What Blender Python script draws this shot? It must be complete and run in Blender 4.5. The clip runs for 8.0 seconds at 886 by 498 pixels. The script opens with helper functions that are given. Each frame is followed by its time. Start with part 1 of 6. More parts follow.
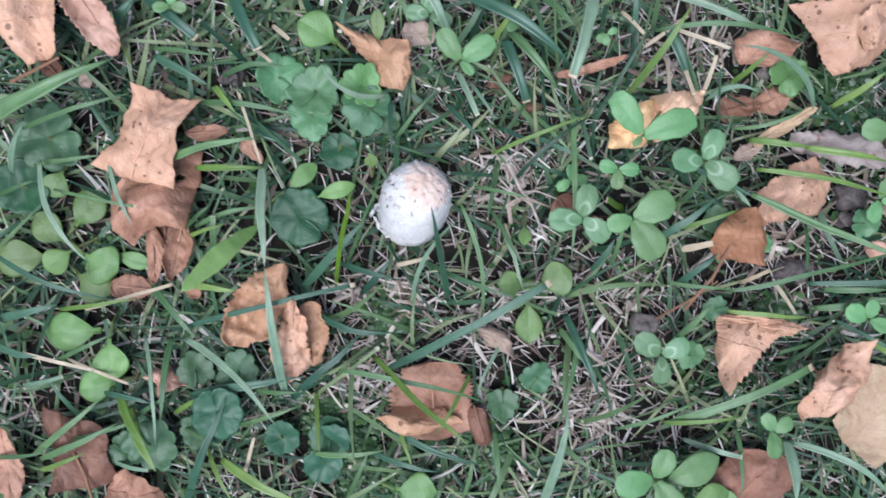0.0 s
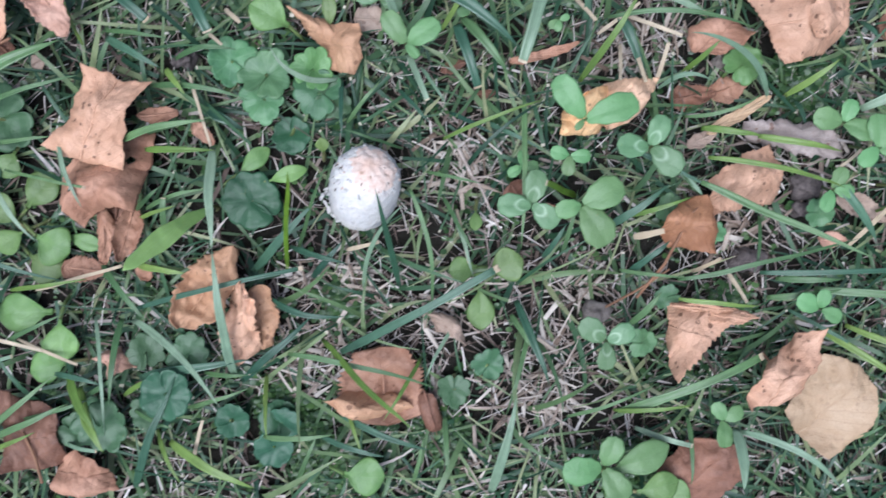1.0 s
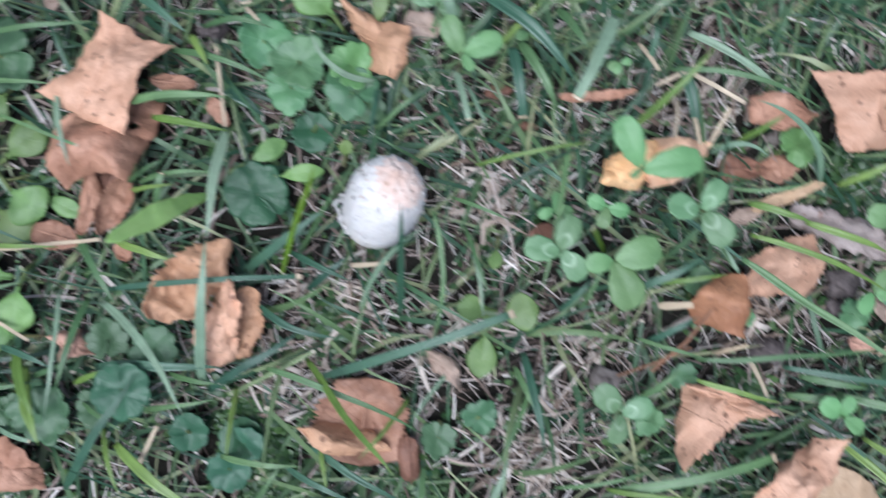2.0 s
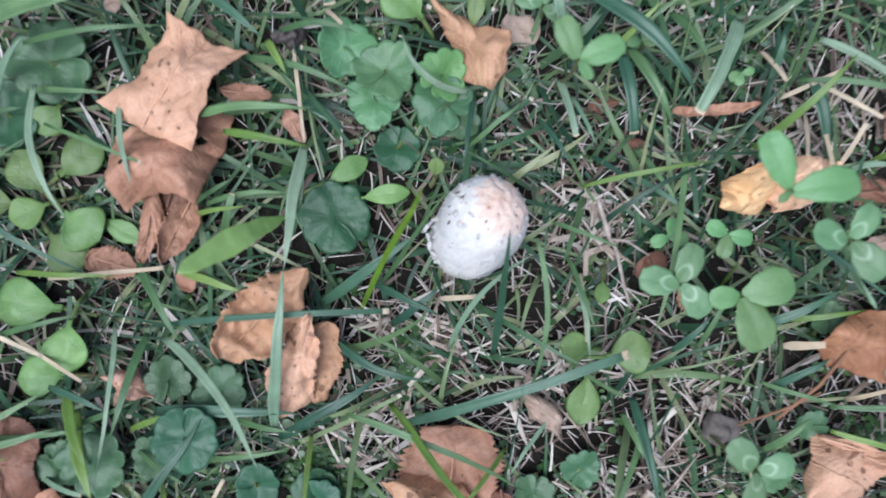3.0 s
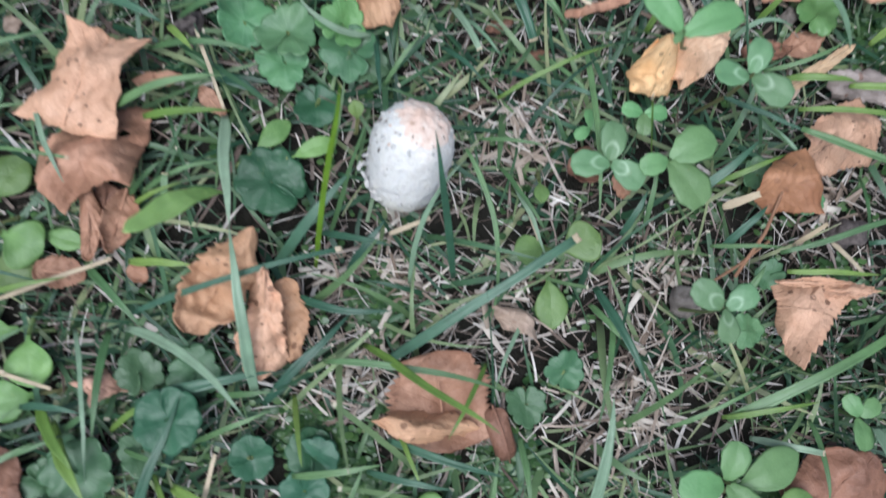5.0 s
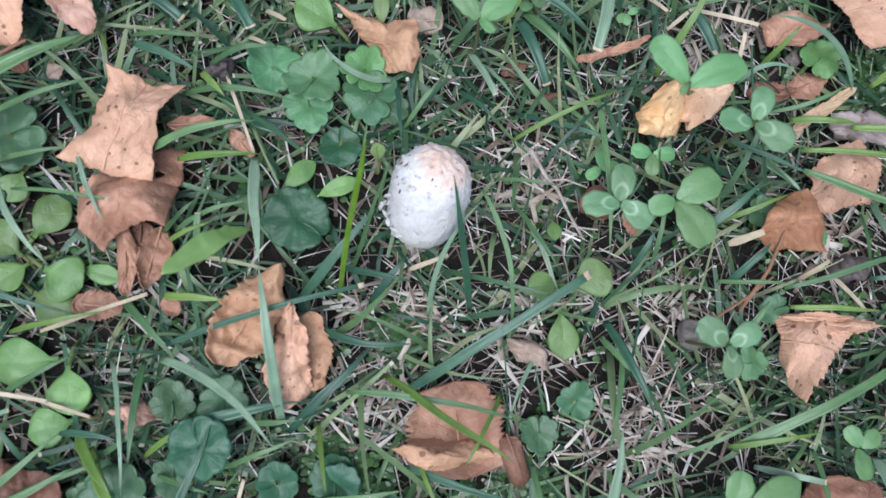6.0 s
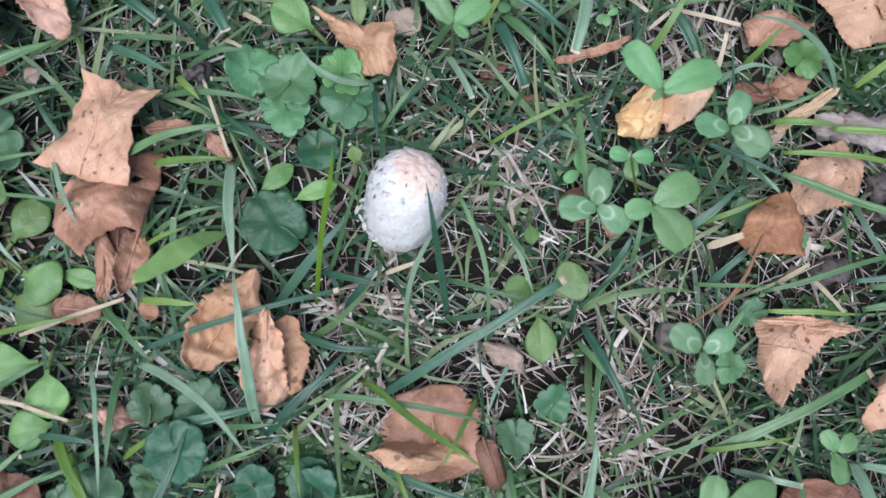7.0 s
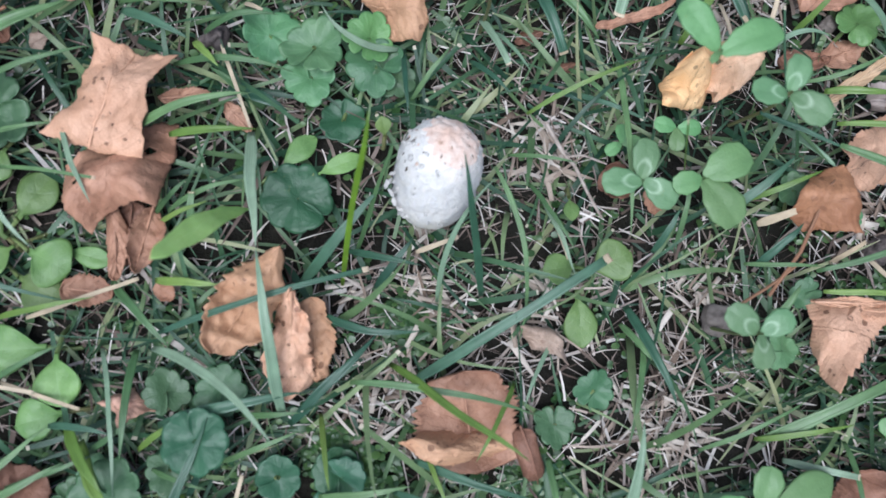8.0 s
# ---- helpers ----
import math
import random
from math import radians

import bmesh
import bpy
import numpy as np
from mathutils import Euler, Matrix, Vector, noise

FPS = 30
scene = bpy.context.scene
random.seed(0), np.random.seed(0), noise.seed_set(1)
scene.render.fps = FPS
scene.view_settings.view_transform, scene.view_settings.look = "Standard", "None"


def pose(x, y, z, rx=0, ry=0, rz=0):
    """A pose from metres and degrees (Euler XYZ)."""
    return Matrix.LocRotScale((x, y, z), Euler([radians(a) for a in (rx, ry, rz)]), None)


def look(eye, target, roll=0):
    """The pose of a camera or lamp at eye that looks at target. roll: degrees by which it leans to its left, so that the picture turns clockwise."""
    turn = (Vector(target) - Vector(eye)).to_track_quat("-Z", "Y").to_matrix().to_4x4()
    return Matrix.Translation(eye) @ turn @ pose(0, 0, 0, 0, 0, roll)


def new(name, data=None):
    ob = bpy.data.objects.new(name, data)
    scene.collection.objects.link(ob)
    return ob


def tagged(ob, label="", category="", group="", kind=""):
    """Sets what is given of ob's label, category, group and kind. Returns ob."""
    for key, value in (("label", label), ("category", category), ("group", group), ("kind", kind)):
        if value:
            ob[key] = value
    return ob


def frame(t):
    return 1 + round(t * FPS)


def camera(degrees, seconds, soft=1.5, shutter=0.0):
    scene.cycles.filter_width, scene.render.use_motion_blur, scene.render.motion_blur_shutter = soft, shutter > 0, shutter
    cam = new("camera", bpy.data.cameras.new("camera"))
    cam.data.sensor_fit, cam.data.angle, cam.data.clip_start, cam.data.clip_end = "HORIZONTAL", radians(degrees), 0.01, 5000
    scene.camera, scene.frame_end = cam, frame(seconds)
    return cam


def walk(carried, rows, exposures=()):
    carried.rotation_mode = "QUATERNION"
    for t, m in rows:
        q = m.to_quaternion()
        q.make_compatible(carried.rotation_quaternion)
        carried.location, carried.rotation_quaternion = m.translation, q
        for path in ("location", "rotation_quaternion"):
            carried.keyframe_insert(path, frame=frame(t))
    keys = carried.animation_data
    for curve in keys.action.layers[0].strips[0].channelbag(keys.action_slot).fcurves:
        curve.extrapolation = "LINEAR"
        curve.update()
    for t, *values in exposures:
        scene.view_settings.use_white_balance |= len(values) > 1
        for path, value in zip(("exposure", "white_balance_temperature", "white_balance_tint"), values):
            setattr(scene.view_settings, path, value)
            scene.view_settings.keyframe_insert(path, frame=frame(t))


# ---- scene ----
# Camera: hand-held above a lawn, a forearm's length from the mushroom
cam = camera(56.0, 8.0, soft=1.5, shutter=0.5)
# a phone's small aperture, focused a forearm away: things nearer than that go soft
cam.data.dof.use_dof, cam.data.dof.focus_distance, cam.data.dof.aperture_fstop = True, 0.32, 11.5
PATH = [
    (0.0, -0.0063, 0.0143, 0.3458, -4.29, -3.51, -0.58),
    (0.5, 0.0080, 0.0069, 0.3450, -4.19, -3.05, -0.44),
    (0.8, 0.0130, 0.0074, 0.3467, -4.48, -2.51, -0.21),
    (1.0, 0.0157, 0.0077, 0.3477, -4.23, -3.08, -0.02),
    (1.2, 0.0317, 0.0063, 0.3450, -3.67, -2.98, -0.38),
    (1.5, 0.0500, 0.0055, 0.3335, -3.87, -4.29, 0.30),
    (1.7, 0.0314, -0.0022, 0.3214, -3.18, -4.94, 4.42),
    (2.0, -0.0025, -0.0016, 0.3180, -1.69, -5.33, 10.10),
    (2.2, -0.0182, 0.0037, 0.3137, -1.03, -4.95, 10.82),
    (3.3, -0.0281, -0.0115, 0.2560, 0.38, -3.98, 9.75),
    (3.5, -0.0200, -0.0181, 0.2323, 1.67, -3.61, 7.69),
    (3.7, -0.0196, -0.0218, 0.2086, 1.10, -4.67, 4.34),
    (3.8, -0.0158, -0.0222, 0.1986, 1.33, -4.09, 2.36),
    (4.0, -0.0184, -0.0308, 0.1872, 1.26, -3.38, -0.47),
    (4.2, -0.0162, -0.0265, 0.1900, 2.11, -5.24, -1.27),
    (4.3, -0.0161, -0.0308, 0.1920, 2.80, -5.31, -1.52),
    (4.5, -0.0127, -0.0302, 0.2083, 2.11, -5.34, -2.14),
    (4.7, -0.0146, -0.0480, 0.2456, 3.52, -5.65, -2.62),
    (4.8, -0.0200, -0.0494, 0.2673, 4.45, -6.81, -2.75),
    (5.0, -0.0216, -0.0543, 0.2856, 6.77, -6.73, -3.23),
    (5.2, -0.0284, -0.0545, 0.2933, 7.75, -8.27, -3.85),
    (6.3, -0.0180, -0.0420, 0.3004, 6.91, -5.04, -2.66),
    (6.5, -0.0125, -0.0398, 0.2999, 6.45, -4.91, -2.64),
    (6.7, -0.0124, -0.0396, 0.3008, 6.26, -5.39, -2.74),
    (7.0, -0.0122, -0.0393, 0.3025, 6.02, -5.13, -2.82),
    (7.2, -0.0145, -0.0406, 0.2994, 5.71, -5.77, -2.92),
    (7.5, -0.0186, -0.0429, 0.2937, 5.23, -5.06, -2.96),
    (8.0, -0.0227, -0.0418, 0.2830, 5.48, -5.27, -2.89),
]
walk(cam, [(t, pose(x, y, z, rx, ry, rz)) for t, x, y, z, rx, ry, rz in PATH], exposures=[(0.0, 0.34, 5360, 8.6), (2.8, 0.34, 5360, 8.6), (3.5, 0.2, 5590, 2.4), (4.6, 0.19, 5590, 2.2), (5.4, 0.31, 5390, 6.2), (8.0, 0.3, 5420, 6.0)])

# ---- daylight: open shade under a bright, hazy sky ----
world = bpy.data.worlds.new("sky")
scene.world = world
world.use_nodes = True
wn = world.node_tree.nodes
sky = wn.new("ShaderNodeTexSky")
sky.sky_type, sky.sun_disc = "NISHITA", False
sky.sun_elevation, sky.sun_rotation = radians(72), radians(225)
sky.air_density, sky.dust_density, sky.ozone_density = 0.6, 6.0, 1.0
background = wn["Background"]
background.inputs["Strength"].default_value = 0.12
world.node_tree.links.new(sky.outputs["Color"], background.inputs["Color"])
sun = new("sun", bpy.data.lights.new("sun", "SUN"))
sun.data.energy, sun.data.angle, sun.data.color = 2.4, radians(40), (1.0, 0.97, 0.93)
sun.matrix_world = look((-0.5, -0.5, 2.4), (0, 0, 0))


# ---- materials ----
def graph(name, rough=0.6):
    m = bpy.data.materials.new(name)
    m.use_nodes = True
    t = m.node_tree
    b = t.nodes["Principled BSDF"]
    b.inputs["Roughness"].default_value = rough
    return m, t, b


def math_node(t, op, a, b=0.0, c=0.0):
    n = t.nodes.new("ShaderNodeMath")
    n.operation = op
    for i, v in enumerate((a, b, c)):
        if isinstance(v, (int, float)):
            n.inputs[i].default_value = v
        else:
            t.links.new(v, n.inputs[i])
    return n.outputs[0]


def noise_node(t, vector, scale, detail=4.0, rough=0.6):
    n = t.nodes.new("ShaderNodeTexNoise")
    n.inputs["Scale"].default_value = scale
    n.inputs["Detail"].default_value = detail
    n.inputs["Roughness"].default_value = rough
    if vector is not None:
        t.links.new(vector, n.inputs["Vector"])
    return n.outputs["Fac"]


def ramp_node(t, fac, stops):
    n = t.nodes.new("ShaderNodeValToRGB")
    e = n.color_ramp.elements
    while len(e) < len(stops):
        e.new(0.5)
    for el, (p, c) in zip(e, stops):
        el.position, el.color = p, (*c, 1)
    t.links.new(fac, n.inputs[0])
    return n.outputs[0]


def mix_node(t, fac, a, b, mode="MIX"):
    n = t.nodes.new("ShaderNodeMix")
    n.data_type, n.blend_type = "RGBA", mode
    for k, v in ((0, fac), (6, a), (7, b)):
        if isinstance(v, (int, float)):
            n.inputs[k].default_value = v
        elif isinstance(v, tuple):
            n.inputs[k].default_value = (*v, 1)
        else:
            t.links.new(v, n.inputs[k])
    return n.outputs[2]


def bump_node(t, b, height, strength, distance):
    n = t.nodes.new("ShaderNodeBump")
    n.inputs["Strength"].default_value = strength
    n.inputs["Distance"].default_value = distance
    t.links.new(height, n.inputs["Height"])
    t.links.new(n.outputs[0], b.inputs["Normal"])


def coords(t, kind):
    return t.nodes.new("ShaderNodeTexCoord").outputs[kind]


def shift(t, vector, amount):
    """The coordinates moved by a random value, so that no two things carry one pattern."""
    n = t.nodes.new("ShaderNodeVectorMath")
    n.operation = "ADD"
    t.links.new(vector, n.inputs[0])
    t.links.new(amount, n.inputs[1])
    return n.outputs[0]


def through_light(t, b, colour, share):
    """Lets a share of the light through a thin leaf."""
    tr = t.nodes.new("ShaderNodeBsdfTranslucent")
    if isinstance(colour, tuple):
        tr.inputs[0].default_value = (*colour, 1)
    else:
        t.links.new(colour, tr.inputs[0])
    mx = t.nodes.new("ShaderNodeMixShader")
    mx.inputs[0].default_value = share
    t.links.new(b.outputs[0], mx.inputs[1])
    t.links.new(tr.outputs[0], mx.inputs[2])
    t.links.new(mx.outputs[0], t.nodes["Material Output"].inputs[0])


def vein_mask(t, count, slant, radial=False, fine=9.0):
    """Midrib and side veins from the leaf's own u (tail to tip) and v (edge to edge)."""
    sep = t.nodes.new("ShaderNodeSeparateXYZ")
    t.links.new(coords(t, "UV"), sep.inputs[0])
    u, v = sep.outputs[0], sep.outputs[1]
    side = math_node(t, "ABSOLUTE", math_node(t, "MULTIPLY_ADD", v, 2.0, -1.0))
    wave = math_node(t, "MULTIPLY", noise_node(t, coords(t, "Object"), 70, 2), 1.4)
    ph = math_node(t, "FRACT", math_node(t, "SUBTRACT", math_node(t, "MULTIPLY_ADD", u, count, wave), math_node(t, "MULTIPLY", side, slant)))
    if radial:
        ph = math_node(t, "FRACT", math_node(t, "MULTIPLY", v, count))
    d = math_node(t, "ABSOLUTE", math_node(t, "SUBTRACT", ph, 0.5))
    veins = math_node(t, "SUBTRACT", 1.0, math_node(t, "SMOOTH_MIN", math_node(t, "MULTIPLY", d, fine), 1.0, 0.2))
    rib = math_node(t, "SUBTRACT", 1.0, math_node(t, "MINIMUM", math_node(t, "MULTIPLY", side, 16.0), 1.0))
    both = math_node(t, "MAXIMUM", veins, rib)
    both.node.use_clamp = True
    return both, side, u


def dead_leaf_material(name, light, dark, vein, spots=0.5):
    m, t, b = graph(name, 0.62)
    rnd = t.nodes.new("ShaderNodeObjectInfo").outputs["Random"]
    p = shift(t, coords(t, "Object"), math_node(t, "MULTIPLY", rnd, 3.0))
    broad = noise_node(t, p, 60, 5, 0.6)
    col = ramp_node(t, broad, [(0.36, dark), (0.62, light)])
    fine = noise_node(t, p, 700, 3)
    col = mix_node(t, math_node(t, "MULTIPLY", fine, 0.25), col, dark)
    mask, side, u = vein_mask(t, 7, 2.6, fine=15.0)
    col = mix_node(t, math_node(t, "MULTIPLY", math_node(t, "MULTIPLY", mask, broad), 0.6), col, vein)
    # the net of fine veins between the side veins
    net = t.nodes.new("ShaderNodeTexVoronoi")
    net.feature = "DISTANCE_TO_EDGE"
    net.inputs["Scale"].default_value = 620
    t.links.new(p, net.inputs["Vector"])
    mesh = math_node(t, "LESS_THAN", net.outputs["Distance"], 0.07)
    col = mix_node(t, math_node(t, "MULTIPLY", mesh, 0.16), col, vein)
    sp = noise_node(t, p, 420, 2, 0.5)
    vor = t.nodes.new("ShaderNodeTexVoronoi")
    vor.inputs["Scale"].default_value = 360
    t.links.new(p, vor.inputs["Vector"])
    pick = t.nodes.new("ShaderNodeSeparateColor")
    t.links.new(vor.outputs["Color"], pick.inputs[0])
    size = math_node(t, "MULTIPLY_ADD", math_node(t, "POWER", pick.outputs[0], 1.8), 0.5, 0.0)
    ragged = math_node(t, "MULTIPLY_ADD", sp, 0.45, math_node(t, "ADD", vor.outputs["Distance"], -0.14))
    crowd = math_node(t, "GREATER_THAN", noise_node(t, p, 95, 2), 0.5)
    spot = math_node(t, "MULTIPLY", math_node(t, "MULTIPLY", math_node(t, "LESS_THAN", ragged, size), crowd), spots)
    blot = math_node(t, "MULTIPLY", math_node(t, "GREATER_THAN", noise_node(t, p, 150, 4, 0.75), 0.66), spots * 0.5)
    col = mix_node(t, math_node(t, "MAXIMUM", spot, blot), col, (0.16, 0.075, 0.045))
    rim = math_node(t, "MAXIMUM", side, math_node(t, "ABSOLUTE", math_node(t, "MULTIPLY_ADD", u, 2.0, -1.0)))
    edge = math_node(t, "MULTIPLY", math_node(t, "MULTIPLY", math_node(t, "POWER", rim, 9.0), sp), 1.1)
    edge.node.use_clamp = True
    col = mix_node(t, edge, col, dark)
    val = math_node(t, "MULTIPLY_ADD", rnd, 0.3, 0.85)
    hs = t.nodes.new("ShaderNodeHueSaturation")
    t.links.new(val, hs.inputs["Value"])
    t.links.new(col, hs.inputs["Color"])
    t.links.new(hs.outputs[0], b.inputs["Base Color"])
    h = math_node(t, "ADD", math_node(t, "MULTIPLY", math_node(t, "MULTIPLY", mask, sp), 0.16), math_node(t, "ADD", math_node(t, "MULTIPLY", broad, 1.6), math_node(t, "MULTIPLY", fine, 0.4)))
    wrinkle = noise_node(t, p, 230, 3, 0.55)
    bump_node(t, b, math_node(t, "MULTIPLY_ADD", wrinkle, 0.7, h), 0.9, 0.0011)
    through_light(t, b, hs.outputs[0], 0.15)
    return m


def green_leaf_material(name, light, dark, vein, count=6, slant=2.0, strength=0.4, chevron=False, rough=0.45, radial=False, share=0.22, relief=-0.15):
    m, t, b = graph(name, rough)
    rnd = t.nodes.new("ShaderNodeObjectInfo").outputs["Random"]
    p = shift(t, coords(t, "Object"), math_node(t, "MULTIPLY", rnd, 3.0))
    broad = noise_node(t, p, 90, 4)
    fine = noise_node(t, p, 900, 3)
    col = ramp_node(t, broad, [(0.34, dark), (0.66, light)])
    col = mix_node(t, math_node(t, "MULTIPLY", noise_node(t, p, 420, 3, 0.7), 0.3), col, vein)
    mask, side, u = vein_mask(t, count, slant, radial)
    col = mix_node(t, math_node(t, "MULTIPLY", mask, strength), col, vein)
    if chevron:
        # the pale crescent of a clover leaflet
        bow = math_node(t, "ADD", u, math_node(t, "MULTIPLY", math_node(t, "POWER", side, 2.0), 0.55))
        ring = math_node(t, "ABSOLUTE", math_node(t, "SUBTRACT", bow, 0.47))
        ring = math_node(t, "SUBTRACT", 1.0, math_node(t, "MULTIPLY", ring, 11.0))
        ring.node.use_clamp = True
        ring = math_node(t, "MULTIPLY", ring, math_node(t, "LESS_THAN", side, 0.72))
        col = mix_node(t, math_node(t, "MULTIPLY", ring, 0.6), col, (0.42, 0.55, 0.38))
    blot = math_node(t, "MULTIPLY", math_node(t, "GREATER_THAN", noise_node(t, p, 260, 3, 0.7), 0.7), 0.3)
    col = mix_node(t, blot, col, (0.2, 0.24, 0.07))
    hs = t.nodes.new("ShaderNodeHueSaturation")
    t.links.new(math_node(t, "MULTIPLY_ADD", rnd, 0.4, 0.8), hs.inputs["Value"])
    t.links.new(math_node(t, "MULTIPLY_ADD", rnd, 0.04, 0.48), hs.inputs["Hue"])
    t.links.new(col, hs.inputs["Color"])
    t.links.new(hs.outputs[0], b.inputs["Base Color"])
    quilt = math_node(t, "MULTIPLY_ADD", noise_node(t, p, 260, 3, 0.6), 1.3, math_node(t, "MULTIPLY", mask, relief))
    bump_node(t, b, math_node(t, "MULTIPLY_ADD", fine, 0.6, quilt), 0.5, 0.0006)
    through_light(t, b, hs.outputs[0], share)
    return m


def blade_material(name, stops, islands=True, rough=0.36, share=0.2, mown=False):
    """Grass or straw: a colour for each blade, fine lines along it, drier towards worn spots."""
    m, t, b = graph(name, rough)
    b.inputs["Specular IOR Level"].default_value = 0.5 if share > 0.1 else 0.15
    if islands:
        rnd = t.nodes.new("ShaderNodeNewGeometry").outputs["Random Per Island"]
    else:
        rnd = t.nodes.new("ShaderNodeObjectInfo").outputs["Random"]
    col = ramp_node(t, rnd, stops)
    p = coords(t, "Object")
    streak = noise_node(t, p, 120, 4, 0.6)
    hs = t.nodes.new("ShaderNodeHueSaturation")
    t.links.new(math_node(t, "MULTIPLY_ADD", streak, 0.9, 0.55), hs.inputs["Value"])
    t.links.new(col, hs.inputs["Color"])
    sep = t.nodes.new("ShaderNodeSeparateXYZ")
    t.links.new(coords(t, "UV"), sep.inputs[0])
    line = math_node(t, "ABSOLUTE", math_node(t, "SUBTRACT", math_node(t, "FRACT", math_node(t, "MULTIPLY", sep.outputs[1], 5.0)), 0.5))
    out = mix_node(t, math_node(t, "MULTIPLY", line, 0.55), hs.outputs[0], (0.03, 0.06, 0.02) if share > 0.1 else (0.2, 0.14, 0.09))
    if mown:
        # some blades end in a dry, whitish cut
        cut = math_node(t, "MULTIPLY", math_node(t, "GREATER_THAN", sep.outputs[0], 0.972), math_node(t, "GREATER_THAN", math_node(t, "FRACT", math_node(t, "MULTIPLY", rnd, 37.0)), 0.45))
        out = mix_node(t, cut, out, (0.5, 0.45, 0.34))
    t.links.new(out, b.inputs["Base Color"])
    bump_node(t, b, line, 0.3, 0.0003)
    through_light(t, b, out, share)
    return m


def soil_material():
    m, t, b = graph("soil", 0.95)
    b.inputs["Specular IOR Level"].default_value = 0.08
    p = coords(t, "Object")
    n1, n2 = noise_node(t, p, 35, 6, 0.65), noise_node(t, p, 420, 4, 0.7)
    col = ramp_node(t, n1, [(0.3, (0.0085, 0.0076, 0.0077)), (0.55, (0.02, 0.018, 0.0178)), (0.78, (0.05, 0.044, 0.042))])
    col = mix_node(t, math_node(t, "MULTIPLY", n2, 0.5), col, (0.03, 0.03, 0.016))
    # further out the sheet carries the lawn's own green and straw tones
    sep = t.nodes.new("ShaderNodeSeparateXYZ")
    t.links.new(p, sep.inputs[0])
    far = math_node(t, "SQRT", math_node(t, "ADD", math_node(t, "POWER", sep.outputs[0], 2.0), math_node(t, "POWER", sep.outputs[1], 2.0)))
    far = math_node(t, "MULTIPLY_ADD", far, 2.2, math_node(t, "MULTIPLY_ADD", n1, 0.5, -1.0))
    far.node.use_clamp = True
    patch = noise_node(t, p, 2.2, 5, 0.6)
    lawn = ramp_node(t, noise_node(t, p, 160, 4, 0.75), [(0.3, (0.014, 0.024, 0.014)), (0.48, (0.042, 0.068, 0.034)), (0.6, (0.085, 0.12, 0.06)), (0.72, (0.28, 0.24, 0.18))])
    lawn = mix_node(t, math_node(t, "MULTIPLY", patch, 0.5), lawn, (0.06, 0.07, 0.042))
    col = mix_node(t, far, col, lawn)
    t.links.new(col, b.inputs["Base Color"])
    bump_node(t, b, math_node(t, "ADD", n1, n2), 0.9, 0.003)
    return m


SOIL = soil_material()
DEAD = {
    "peach": dead_leaf_material("dead_leaf_peach", (0.715, 0.445, 0.3), (0.56, 0.315, 0.195), (0.42, 0.22, 0.125), 0.8),
    "orange": dead_leaf_material("dead_leaf_orange", (0.63, 0.38, 0.225), (0.45, 0.245, 0.135), (0.35, 0.185, 0.11), 0.7),
    "brown": dead_leaf_material("dead_leaf_brown", (0.54, 0.31, 0.205), (0.33, 0.165, 0.1), (0.27, 0.13, 0.075), 0.5),
    "rust": dead_leaf_material("dead_leaf_rust", (0.47, 0.235, 0.12), (0.29, 0.13, 0.062), (0.24, 0.11, 0.06), 0.4),
    "dark": dead_leaf_material("dead_leaf_dark", (0.31, 0.152, 0.095), (0.15, 0.07, 0.044), (0.32, 0.18, 0.13), 0.4),
    "yellow": dead_leaf_material("dead_leaf_yellow", (0.88, 0.62, 0.34), (0.76, 0.45, 0.2), (0.62, 0.38, 0.19), 0.5),
    "cream": dead_leaf_material("dead_leaf_cream", (0.86, 0.6, 0.4), (0.74, 0.46, 0.28), (0.55, 0.33, 0.2), 0.4),
    "pale": dead_leaf_material("dead_leaf_pale", (0.6, 0.44, 0.29), (0.49, 0.335, 0.2), (0.36, 0.235, 0.14), 0.2),
    "pink": dead_leaf_material("dead_leaf_pink", (0.64, 0.4, 0.3), (0.46, 0.255, 0.175), (0.52, 0.32, 0.23), 0.7),
    "bark": dead_leaf_material("bark_flake", (0.44, 0.37, 0.335), (0.23, 0.185, 0.165), (0.2, 0.155, 0.135), 0.7),
    "beige": dead_leaf_material("dead_leaf_beige", (0.5, 0.38, 0.3), (0.3, 0.21, 0.155), (0.54, 0.43, 0.34), 0.35),
}
